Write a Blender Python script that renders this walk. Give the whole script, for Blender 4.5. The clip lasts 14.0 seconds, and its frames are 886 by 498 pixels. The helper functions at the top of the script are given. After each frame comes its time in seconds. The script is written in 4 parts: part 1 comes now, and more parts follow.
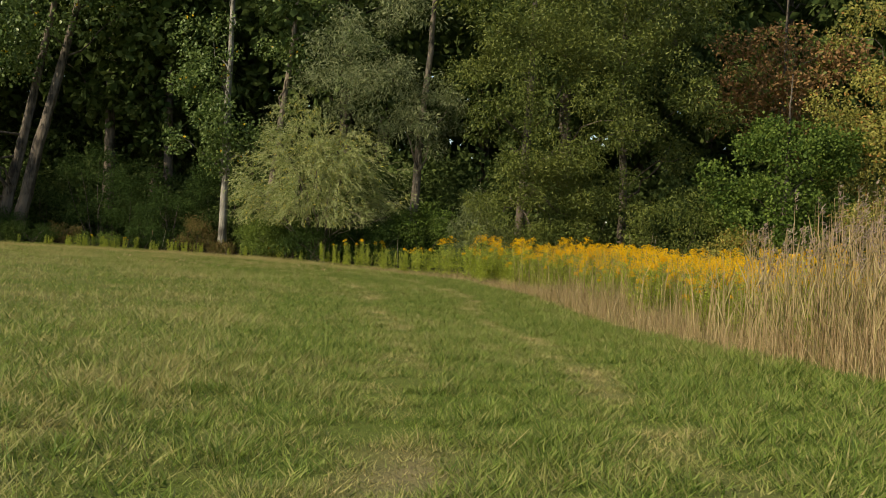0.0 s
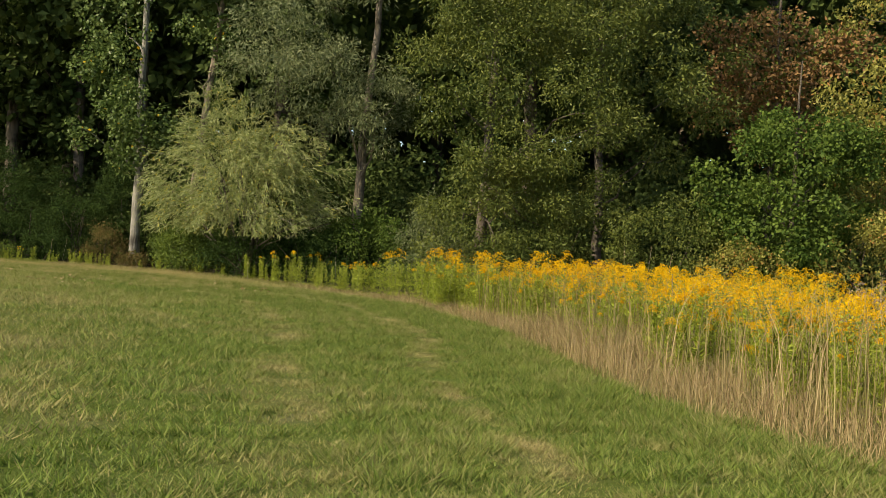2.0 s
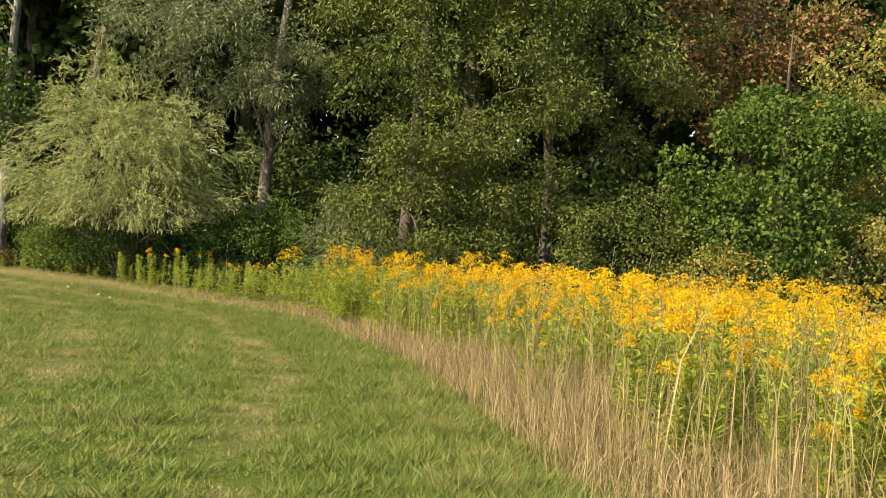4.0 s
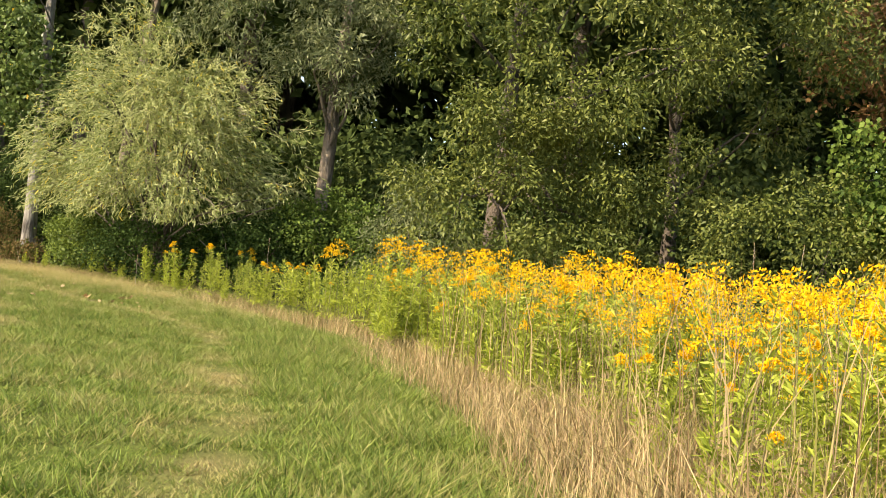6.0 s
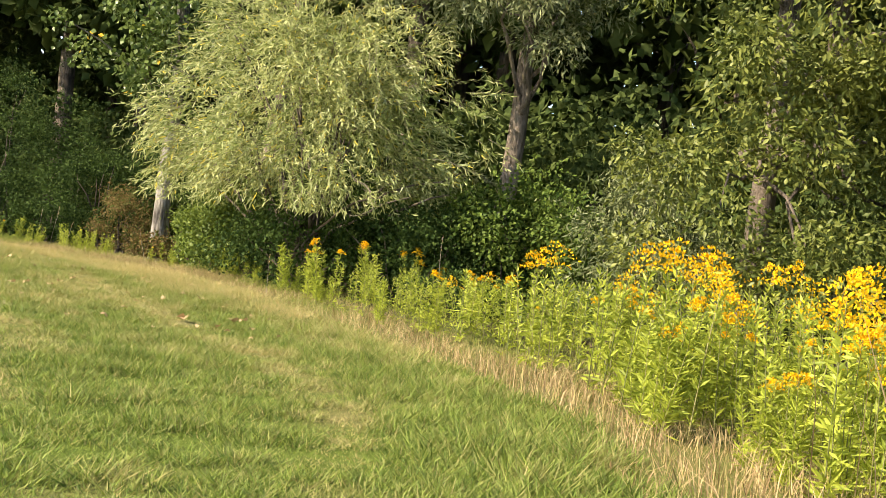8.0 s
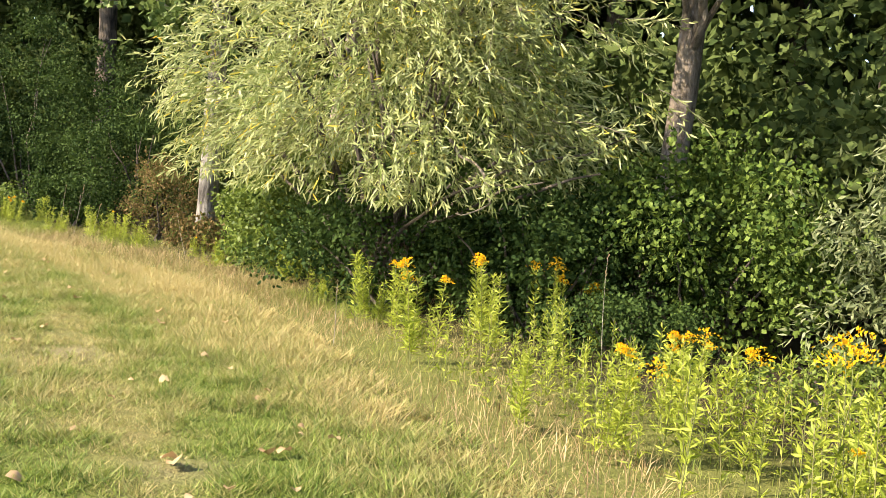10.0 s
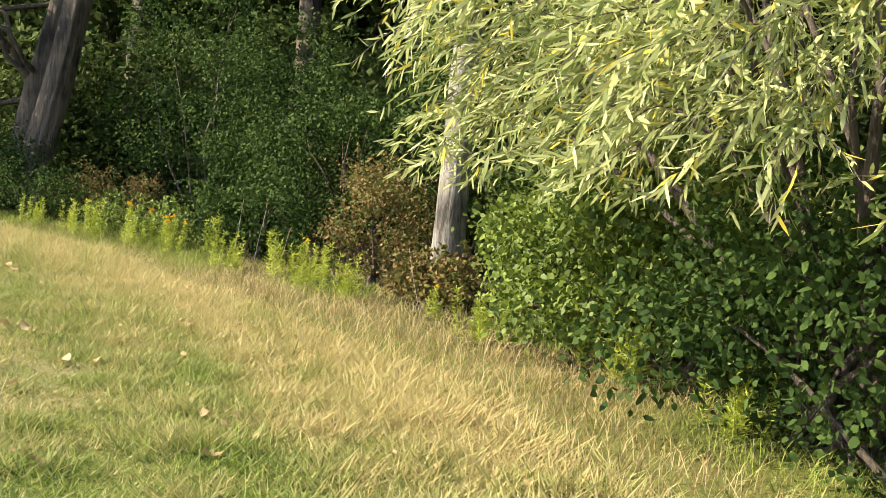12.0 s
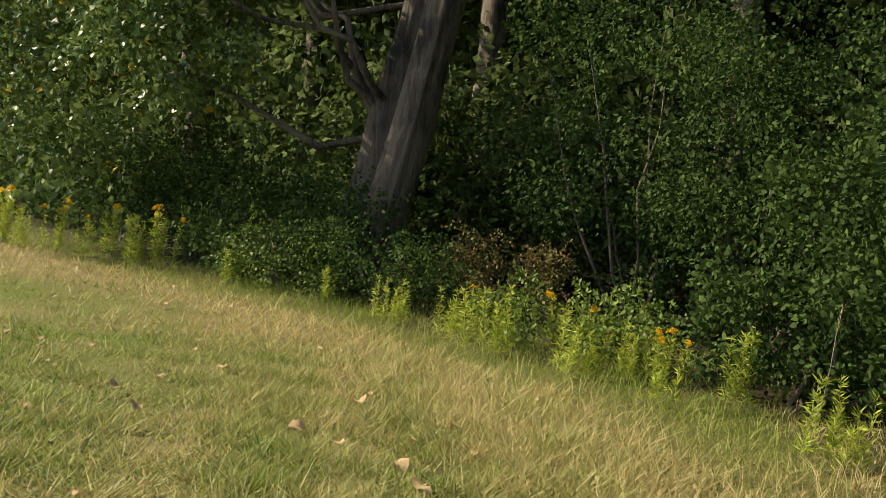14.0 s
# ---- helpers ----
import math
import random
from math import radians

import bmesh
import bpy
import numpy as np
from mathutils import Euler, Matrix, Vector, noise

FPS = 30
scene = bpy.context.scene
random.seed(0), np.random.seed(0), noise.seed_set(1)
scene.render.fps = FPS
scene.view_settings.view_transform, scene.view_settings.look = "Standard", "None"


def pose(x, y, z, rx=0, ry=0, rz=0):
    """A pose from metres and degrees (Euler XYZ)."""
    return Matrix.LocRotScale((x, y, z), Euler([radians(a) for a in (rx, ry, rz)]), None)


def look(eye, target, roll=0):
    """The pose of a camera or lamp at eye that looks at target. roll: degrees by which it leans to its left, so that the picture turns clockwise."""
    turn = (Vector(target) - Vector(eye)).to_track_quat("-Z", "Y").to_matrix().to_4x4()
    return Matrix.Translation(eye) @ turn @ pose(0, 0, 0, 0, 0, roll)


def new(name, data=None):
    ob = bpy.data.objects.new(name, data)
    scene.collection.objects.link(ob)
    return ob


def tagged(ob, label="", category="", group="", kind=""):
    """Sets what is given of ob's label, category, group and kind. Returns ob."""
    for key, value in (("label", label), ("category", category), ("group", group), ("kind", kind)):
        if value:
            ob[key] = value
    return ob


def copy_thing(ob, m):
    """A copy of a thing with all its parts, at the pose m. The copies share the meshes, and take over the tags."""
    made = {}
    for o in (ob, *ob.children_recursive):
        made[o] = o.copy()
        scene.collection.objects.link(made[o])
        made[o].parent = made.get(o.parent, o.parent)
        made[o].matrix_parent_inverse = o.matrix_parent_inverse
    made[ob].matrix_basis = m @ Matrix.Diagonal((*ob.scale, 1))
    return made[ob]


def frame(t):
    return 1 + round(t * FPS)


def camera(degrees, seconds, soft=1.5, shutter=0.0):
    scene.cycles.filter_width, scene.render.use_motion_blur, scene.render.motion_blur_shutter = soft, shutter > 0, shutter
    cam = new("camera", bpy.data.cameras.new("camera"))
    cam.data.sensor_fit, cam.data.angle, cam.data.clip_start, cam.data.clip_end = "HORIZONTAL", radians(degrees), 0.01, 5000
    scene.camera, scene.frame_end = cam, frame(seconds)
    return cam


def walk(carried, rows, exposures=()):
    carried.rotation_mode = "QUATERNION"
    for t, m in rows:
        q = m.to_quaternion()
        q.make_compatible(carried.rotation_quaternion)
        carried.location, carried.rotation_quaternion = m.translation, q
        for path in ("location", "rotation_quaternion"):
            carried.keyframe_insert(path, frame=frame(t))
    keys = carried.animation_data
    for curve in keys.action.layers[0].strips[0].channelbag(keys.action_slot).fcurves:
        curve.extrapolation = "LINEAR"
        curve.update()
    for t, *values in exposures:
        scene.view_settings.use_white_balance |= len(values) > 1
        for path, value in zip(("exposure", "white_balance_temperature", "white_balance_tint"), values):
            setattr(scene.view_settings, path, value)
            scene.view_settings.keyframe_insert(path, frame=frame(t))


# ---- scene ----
cam = camera(47.0, 14.0, soft=0.5)
PATH = [
    (0, (-0.490, 0.714, 0.873), (-0.466, 2.714, 0.859), 3.01),
    (0.5, (-0.483, 1.812, 0.921), (-0.469, 3.812, 0.909), 3.20),
    (1, (-0.547, 2.880, 0.939), (-0.512, 4.880, 0.933), 2.87),
    (1.5, (-0.478, 3.937, 0.973), (-0.409, 5.936, 0.975), 2.70),
    (2, (-0.354, 5.009, 0.991), (-0.235, 7.006, 0.998), 3.29),
    (2.5, (-0.228, 6.026, 1.003), (-0.056, 8.019, 1.016), 3.90),
    (3, (-0.065, 7.084, 1.007), (0.153, 9.072, 1.025), 4.00),
    (3.2, (0.030, 7.468, 1.011), (0.252, 9.456, 1.029), 4.04),
    (5.3, (1.160, 11.680, 0.789), (1.286, 13.676, 0.830), 5.13),
    (5.5, (1.142, 12.093, 0.794), (1.242, 14.090, 0.832), 5.35),
    (6, (1.030, 13.127, 0.805), (1.050, 15.126, 0.844), 5.75),
    (6.5, (0.912, 14.171, 0.832), (0.839, 16.169, 0.865), 6.01),
    (7, (0.765, 15.229, 0.864), (0.602, 17.222, 0.885), 6.17),
    (7.5, (0.537, 16.318, 0.864), (0.285, 18.302, 0.873), 6.57),
    (7.7, (0.427, 16.767, 0.858), (0.154, 18.749, 0.864), 6.73),
    (9.8, (-0.829, 20.805, 1.485), (-1.248, 22.754, 1.332), 5.05),
    (10, (-0.950, 21.318, 1.462), (-1.394, 23.261, 1.306), 5.17),
    (10.5, (-1.465, 22.580, 1.375), (-1.973, 24.508, 1.215), 5.39),
    (11, (-2.151, 23.825, 1.265), (-2.718, 25.737, 1.109), 5.20),
    (11.5, (-2.892, 25.039, 1.199), (-3.592, 26.907, 1.059), 5.71),
    (12, (-3.767, 26.091, 1.146), (-4.566, 27.919, 1.007), 5.64),
    (12.5, (-4.771, 27.140, 1.090), (-5.652, 28.931, 0.965), 5.52),
    (13, (-5.788, 28.132, 1.041), (-6.862, 29.816, 0.941), 5.58),
    (13.5, (-6.951, 28.934, 1.020), (-8.101, 30.568, 0.931), 5.37),
    (14, (-8.113, 29.664, 1.021), (-9.388, 31.204, 0.939), 5.34),
]
walk(cam, [(t, look(eye, target, roll)) for t, eye, target, roll in PATH],
     exposures=[(0, 0.05, 7200, 6), (3, 0.5, 7200, 7), (5.5, 1.16, 7200, 14), (7.5, 1.34, 7100, 14), (10, 1.68, 6700, 16), (11.5, 1.64, 6650, 14), (12.5, 1.5, 6600, 11), (13, 1.38, 6700, 10), (13.5, 1.28, 6800, 11), (14, 0.84, 7000, 9)])

# ---- light ----
SUN_EL, SUN_AZ = 36.0, 240.0          # degrees; azimuth clockwise from +y
sun_from = Vector((math.sin(radians(SUN_AZ)) * math.cos(radians(SUN_EL)), math.cos(radians(SUN_AZ)) * math.cos(radians(SUN_EL)), math.sin(radians(SUN_EL))))
world = bpy.data.worlds.new("world")
scene.world = world
world.use_nodes = True
wn = world.node_tree
wn.nodes.clear()
sky = wn.nodes.new("ShaderNodeTexSky")
sky.sky_type, sky.sun_disc = "NISHITA", False
sky.sun_elevation, sky.sun_rotation = radians(SUN_EL), radians(SUN_AZ)
bg = wn.nodes.new("ShaderNodeBackground")
bg.inputs["Strength"].default_value = 0.15
wout = wn.nodes.new("ShaderNodeOutputWorld")
wn.links.new(sky.outputs["Color"], bg.inputs["Color"])
wn.links.new(bg.outputs["Background"], wout.inputs["Surface"])
sun_data = bpy.data.lights.new("sun", "SUN")
sun_data.energy, sun_data.angle, sun_data.color = 5.0, radians(0.53), (1.0, 0.9, 0.7)
new("sun", sun_data).matrix_world = look(sun_from * 60, (0, 0, 0))


# ---- materials ----
def nodes_of(name):
    m = bpy.data.materials.new(name)
    m.use_nodes = True
    t = m.node_tree
    t.nodes.clear()
    return m, t


def plant_mat(name, dark, light, rough=0.55, through_part=0.3, patch=1.5, dry=None, spot=None, gloss=0.25):
    """Leaves and stems: two greens mixed by piece and by a slow noise; dry: the colour that the 'dry' attribute mixes in."""
    m, t = nodes_of(name)
    geo = t.nodes.new("ShaderNodeNewGeometry")
    tex = t.nodes.new("ShaderNodeTexNoise")
    tex.inputs["Scale"].default_value, tex.inputs["Detail"].default_value = patch, 6.0
    t.links.new(geo.outputs["Position"], tex.inputs["Vector"])
    add = t.nodes.new("ShaderNodeMath")
    add.operation = "MULTIPLY_ADD"
    add.inputs[1].default_value = 0.75
    t.links.new(geo.outputs["Random Per Island"], add.inputs[0])
    sub = t.nodes.new("ShaderNodeMath")
    sub.operation = "MULTIPLY_ADD"
    sub.inputs[1].default_value, sub.inputs[2].default_value = 1.4, -0.6
    t.links.new(tex.outputs["Fac"], sub.inputs[0])
    t.links.new(sub.outputs[0], add.inputs[2])
    ramp = t.nodes.new("ShaderNodeValToRGB")
    ramp.color_ramp.elements[0].color, ramp.color_ramp.elements[1].color = (*dark, 1), (*light, 1)
    ramp.color_ramp.elements[0].position, ramp.color_ramp.elements[1].position = 0.1, 0.95
    t.links.new(add.outputs[0], ramp.inputs["Fac"])
    colour = ramp.outputs["Color"]
    if spot:                                # a few pieces of another colour: spot = (share, colour)
        cut = t.nodes.new("ShaderNodeMath")
        cut.operation = "LESS_THAN"
        cut.inputs[1].default_value = spot[0]
        t.links.new(geo.outputs["Random Per Island"], cut.inputs[0])
        mix = t.nodes.new("ShaderNodeMix")
        mix.data_type = "RGBA"
        t.links.new(cut.outputs[0], mix.inputs["Factor"])
        t.links.new(colour, mix.inputs["A"])
        mix.inputs["B"].default_value = (*spot[1], 1)
        colour = mix.outputs["Result"]
    if dry:
        at = t.nodes.new("ShaderNodeAttribute")
        at.attribute_name = "dry"
        mix = t.nodes.new("ShaderNodeMix")
        mix.data_type = "RGBA"
        t.links.new(at.outputs["Fac"], mix.inputs["Factor"])
        t.links.new(colour, mix.inputs["A"])
        mix.inputs["B"].default_value = (*dry, 1)
        colour = mix.outputs["Result"]
    p = t.nodes.new("ShaderNodeBsdfPrincipled")
    p.inputs["Roughness"].default_value = rough
    p.inputs["Specular IOR Level"].default_value = gloss
    t.links.new(colour, p.inputs["Base Color"])
    tr = t.nodes.new("ShaderNodeBsdfTranslucent")
    t.links.new(colour, tr.inputs["Color"])
    ms = t.nodes.new("ShaderNodeMixShader")
    ms.inputs["Fac"].default_value = through_part
    t.links.new(p.outputs[0], ms.inputs[1])
    t.links.new(tr.outputs[0], ms.inputs[2])
    out = t.nodes.new("ShaderNodeOutputMaterial")
    t.links.new(ms.outputs[0], out.inputs["Surface"])
    return m


def bark_mat(name, dark, light, scale=9.0, stretch=0.16):
    m, t = nodes_of(name)
    co = t.nodes.new("ShaderNodeTexCoord")
    mp = t.nodes.new("ShaderNodeMapping")
    mp.inputs["Scale"].default_value = (1, 1, stretch)
    t.links.new(co.outputs["Object"], mp.inputs["Vector"])
    fine = t.nodes.new("ShaderNodeTexNoise")
    fine.inputs["Scale"].default_value, fine.inputs["Detail"].default_value, fine.inputs["Roughness"].default_value = scale * 2.6, 8.0, 0.75
    t.links.new(mp.outputs[0], fine.inputs["Vector"])
    slow = t.nodes.new("ShaderNodeTexNoise")
    slow.inputs["Scale"].default_value, slow.inputs["Detail"].default_value = 1.7, 3.0
    t.links.new(co.outputs["Object"], slow.inputs["Vector"])
    mean = t.nodes.new("ShaderNodeMath")
    mean.operation = "MULTIPLY_ADD"
    mean.inputs[1].default_value = 0.6
    t.links.new(slow.outputs["Fac"], mean.inputs[0])
    half = t.nodes.new("ShaderNodeMath")
    half.operation = "MULTIPLY"
    half.inputs[1].default_value = 0.5
    t.links.new(fine.outputs["Fac"], half.inputs[0])
    t.links.new(half.outputs[0], mean.inputs[2])
    ramp = t.nodes.new("ShaderNodeValToRGB")
    ramp.color_ramp.elements[0].color, ramp.color_ramp.elements[1].color = (*dark, 1), (*light, 1)
    ramp.color_ramp.elements[0].position, ramp.color_ramp.elements[1].position = 0.44, 0.58
    t.links.new(mean.outputs[0], ramp.inputs["Fac"])
    bump = t.nodes.new("ShaderNodeBump")
    bump.inputs["Strength"].default_value, bump.inputs["Distance"].default_value = 1.0, 0.06
    t.links.new(fine.outputs["Fac"], bump.inputs["Height"])
    p = t.nodes.new("ShaderNodeBsdfPrincipled")
    p.inputs["Roughness"].default_value = 0.9
    t.links.new(ramp.outputs["Color"], p.inputs["Base Color"])
    t.links.new(bump.outputs[0], p.inputs["Normal"])
    out = t.nodes.new("ShaderNodeOutputMaterial")
    t.links.new(p.outputs[0], out.inputs["Surface"])
    return m


def ground_mat():
    """Short turf over soil; bare earth and leaf litter by the attributes 'bare' and 'litter'."""
    m, t = nodes_of("turf")
    geo = t.nodes.new("ShaderNodeNewGeometry")

    def tex(scale, detail=4.0):
        n = t.nodes.new("ShaderNodeTexNoise")
        n.inputs["Scale"].default_value, n.inputs["Detail"].default_value = scale, detail
        t.links.new(geo.outputs["Position"], n.inputs["Vector"])
        return n.outputs["Fac"]

    def mixed(fac, a, b):
        n = t.nodes.new("ShaderNodeMix")
        n.data_type = "RGBA"
        t.links.new(fac, n.inputs["Factor"])
        for socket, value in (("A", a), ("B", b)):
            if isinstance(value, tuple):
                n.inputs[socket].default_value = (*value, 1)
            else:
                t.links.new(value, n.inputs[socket])
        return n.outputs["Result"]

    def attribute(name):
        n = t.nodes.new("ShaderNodeAttribute")
        n.attribute_name = name
        return n.outputs["Fac"]

    turf = mixed(tex(28.0), (0.035, 0.06, 0.008), (0.12, 0.155, 0.025))
    straw = mixed(tex(40.0), (0.09, 0.07, 0.03), (0.26, 0.2, 0.095))
    soil = mixed(tex(18.0), (0.16, 0.115, 0.085), (0.36, 0.27, 0.2))
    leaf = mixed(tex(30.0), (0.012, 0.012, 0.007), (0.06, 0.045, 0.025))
    c = mixed(attribute("dry"), turf, straw)
    c = mixed(attribute("bare"), c, soil)
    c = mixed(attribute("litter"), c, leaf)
    bump = t.nodes.new("ShaderNodeBump")
    bump.inputs["Strength"].default_value, bump.inputs["Distance"].default_value = 0.6, 0.03
    t.links.new(tex(45.0), bump.inputs["Height"])
    p = t.nodes.new("ShaderNodeBsdfPrincipled")
    p.inputs["Roughness"].default_value, p.inputs["Specular IOR Level"].default_value = 0.95, 0.1
    t.links.new(c, p.inputs["Base Color"])
    t.links.new(bump.outputs[0], p.inputs["Normal"])
    out = t.nodes.new("ShaderNodeOutputMaterial")
    t.links.new(p.outputs[0], out.inputs["Surface"])
    return m


TURF = ground_mat()
GRASS = plant_mat("grass_blades", (0.065, 0.115, 0.014), (0.25, 0.32, 0.06), 0.6, 0.35, 11.0, dry=(0.45, 0.365, 0.16))
HAY = plant_mat("dry_stalks", (0.20, 0.125, 0.062), (0.58, 0.43, 0.24), 0.75, 0.25, 5.0, dry=(0.19, 0.24, 0.04))
REED = plant_mat("reed_blades", (0.22, 0.18, 0.07), (0.50, 0.40, 0.20), 0.6, 0.3, 2.0)
PLUME = plant_mat("reed_plumes", (0.2, 0.14, 0.11), (0.4, 0.31, 0.25), 0.8, 0.3, 3.0)
ROD_LEAF = plant_mat("goldenrod_leaves", (0.17, 0.22, 0.022), (0.47, 0.52, 0.075), 0.5, 0.45, 3.0)
ROD_STEM = plant_mat("goldenrod_stems", (0.11, 0.13, 0.04), (0.24, 0.22, 0.09), 0.6, 0.1, 2.0)
ROD_FLOWER = plant_mat("goldenrod_flowers", (0.70, 0.38, 0.006), (0.87, 0.55, 0.01), 0.8, 0.35, 1.6)
WILLOW = plant_mat("willow_leaves", (0.15, 0.195, 0.045), (0.54, 0.56, 0.26), 0.4, 0.4, 1.6, spot=(0.03, (0.66, 0.54, 0.09)))
SILVER = plant_mat("grey_willow_leaves", (0.085, 0.11, 0.04), (0.30, 0.325, 0.16), 0.5, 0.3, 0.8)
SALLOW = plant_mat("sallow_leaves", (0.06, 0.085, 0.014), (0.20, 0.22, 0.05), 0.5, 0.3, 0.6)
POPLAR = plant_mat("poplar_leaves", (0.055, 0.095, 0.02), (0.20, 0.26, 0.08), 0.36, 0.32, 0.9, spot=(0.010, (0.65, 0.42, 0.03)))
# shrub green with the shade of the wood's edge darkened into the leaf colour
SHADED_SHRUB = plant_mat("shaded_shrub_leaves", (0.017, 0.037, 0.009), (0.072, 0.115, 0.026), 0.75, 0.3, 1.4, gloss=0.1)
MAPLE = plant_mat("bright_shrub_leaves", (0.045, 0.08, 0.012), (0.20, 0.26, 0.048), 0.55, 0.35, 1.0)
YELLOWING = plant_mat("yellowing_leaves", (0.13, 0.14, 0.026), (0.40, 0.36, 0.09), 0.5, 0.3, 0.8, spot=(0.08, (0.36, 0.18, 0.05)))
RUSSET = plant_mat("russet_leaves", (0.16, 0.085, 0.035), (0.40, 0.23, 0.09), 0.55, 0.3, 1.0, spot=(0.25, (0.13, 0.16, 0.03)))
BRONZE = plant_mat("bronzed_leaves", (0.07, 0.055, 0.02), (0.23, 0.16, 0.06), 0.65, 0.3, 2.0, spot=(0.35, (0.10, 0.12, 0.03)), gloss=0.12)
HAZEL = plant_mat("hazel_leaves", (0.038, 0.075, 0.012), (0.17, 0.235, 0.045), 0.6, 0.35, 1.3, gloss=0.15)
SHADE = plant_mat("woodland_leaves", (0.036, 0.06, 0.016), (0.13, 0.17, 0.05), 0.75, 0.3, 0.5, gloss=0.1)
FALLEN = plant_mat("fallen_leaves", (0.30, 0.18, 0.085), (0.52, 0.38, 0.21), 0.6, 0.15, 6.0, spot=(0.22, (0.62, 0.46, 0.05)))
BARK = bark_mat("grey_bark", (0.05, 0.043, 0.036), (0.31, 0.285, 0.245))
BARK_BROWN = bark_mat("brown_bark", (0.04, 0.032, 0.025), (0.27, 0.215, 0.165))
BARK_DARK = bark_mat("furrowed_bark", (0.02, 0.015, 0.012), (0.15, 0.118, 0.09), 7.0, 0.12)
TWIG = bark_mat("twig_bark", (0.07, 0.055, 0.04), (0.26, 0.22, 0.16), 12.0, 0.5)
PALE_TWIG = bark_mat("dead_wood", (0.2, 0.16, 0.12), (0.45, 0.4, 0.33), 12.0, 0.4)


# ---- mesh helpers ----
def part(name, geo, mat, parent=None, label="", attrs=None):
    """One mesh object from (vertices, triangles or quads), under a thing or a part."""
    v, f = geo
    me = bpy.data.meshes.new(name)
    v = np.asarray(v, dtype=np.float32)
    f = np.asarray(f, dtype=np.int32)
    k = f.shape[1]
    me.vertices.add(len(v))
    me.vertices.foreach_set("co", v.ravel())
    me.loops.add(f.size)
    me.loops.foreach_set("vertex_index", f.ravel())
    me.polygons.add(len(f))
    me.polygons.foreach_set("loop_start", np.arange(0, f.size, k, dtype=np.int32))
    me.polygons.foreach_set("loop_total", np.full(len(f), k, dtype=np.int32))
    for key, value in (attrs or {}).items():
        me.attributes.new(key, "FLOAT", "POINT").data.foreach_set("value", np.asarray(value, dtype=np.float32))
    me.update(calc_edges=True)
    me.materials.append(mat)
    ob = new(name, me)
    if parent:
        ob.parent = parent
    if label:
        ob["label"] = label
    return ob


def smooth(ob):
    ob.data.polygons.foreach_set("use_smooth", np.ones(len(ob.data.polygons), dtype=bool))
    return ob


def thing(name, label, category, at=(0, 0, 0), group="", kind=""):
    ob = tagged(new(name), label, category, group, kind)
    ob.location = at
    return ob


def joined(pieces):
    vs, fs, n = [], [], 0
    for v, f in pieces:
        vs.append(v)
        fs.append(np.asarray(f) + n)
        n += len(v)
    return np.concatenate(vs), np.concatenate(fs)


def unit(a):
    return a / np.maximum(np.linalg.norm(a, axis=-1, keepdims=True), 1e-9)


def tube(path, radii, sides=7, rough=0.0, rng=None):
    """A round limb along a path, tapering by radii, in quads with closed ends by pinching."""
    path = np.asarray(path, float)
    n = len(path)
    tang = unit(np.gradient(path, axis=0))
    side = unit(np.cross(tang, np.array([0.31, 0.95, 0.05])))
    up = np.cross(side, tang)
    ang = np.linspace(0, 2 * np.pi, sides, endpoint=False)
    ring = np.cos(ang)[None, :, None] * side[:, None] + np.sin(ang)[None, :, None] * up[:, None]
    r = np.asarray(radii, float)[:, None, None]
    if rough and rng is not None:
        r = r * (1 + rough * (rng.standard_normal((1, sides, 1)) + 0.45 * rng.standard_normal((n, sides, 1))))
    v = (path[:, None] + ring * r).reshape(-1, 3)
    i = np.arange(n - 1)[:, None] * sides
    j = np.arange(sides)[None]
    k = (j + 1) % sides
    f = np.stack([i + j, i + k, i + sides + k, i + sides + j], -1).reshape(-1, 4)
    return v, f


def bent(a, b, sag, rng, n=7, wander=0.06):
    """A crooked path from a to b, lifted or sagging in the middle."""
    a, b = np.asarray(a, float), np.asarray(b, float)
    s = np.linspace(0, 1, n)[:, None]
    p = a + (b - a) * s
    p[:, 2] += (sag * 4 * s * (1 - s))[:, 0]
    length = np.linalg.norm(b - a)
    wob = np.cumsum(rng.standard_normal((n, 3)), 0) * wander * length / n
    wob -= s * wob[-1]
    return p + wob * (s > 0)


def leaf_mesh(at, way, length, width, rng, fine=False, cup=0.15):
    """Leaves as folded blades: at (n,3) stalk ends, way (n,3) directions, length (n,). Two or four triangles each."""
    n = len(at)
    way = unit(way)
    length = np.broadcast_to(np.asarray(length, float), (n,))[:, None]
    width = np.broadcast_to(np.asarray(width, float), (n,))[:, None]
    side = unit(np.cross(way, rng.standard_normal((n, 3))))
    nrm = np.cross(side, way)
    tip = at + way * length
    if not fine:
        mid = at + way * length * 0.45 + nrm * width * cup
        v = np.stack([at, mid - side * width / 2, tip, mid + side * width / 2], 1).reshape(-1, 3)
        f = (np.arange(n)[:, None, None] * 4 + np.array([[0, 1, 2], [0, 2, 3]])).reshape(-1, 3)
        return v, f
    droop = -nrm * length * 0.09
    a1, a2 = at + way * length * 0.28, at + way * length * 0.66 + droop * 0.4
    v = np.stack([at, a1 - side * width * 0.46 + nrm * width * cup, a2 - side * width * 0.40, tip + droop, a2 + side * width * 0.40, a1 + side * width * 0.46 + nrm * width * cup], 1).reshape(-1, 3)
    f = (np.arange(n)[:, None, None] * 6 + np.array([[0, 1, 5], [1, 2, 5], [2, 4, 5], [2, 3, 4]])).reshape(-1, 3)
    return v, f


def on_sphere(rng, n):
    return unit(rng.standard_normal((n, 3)))


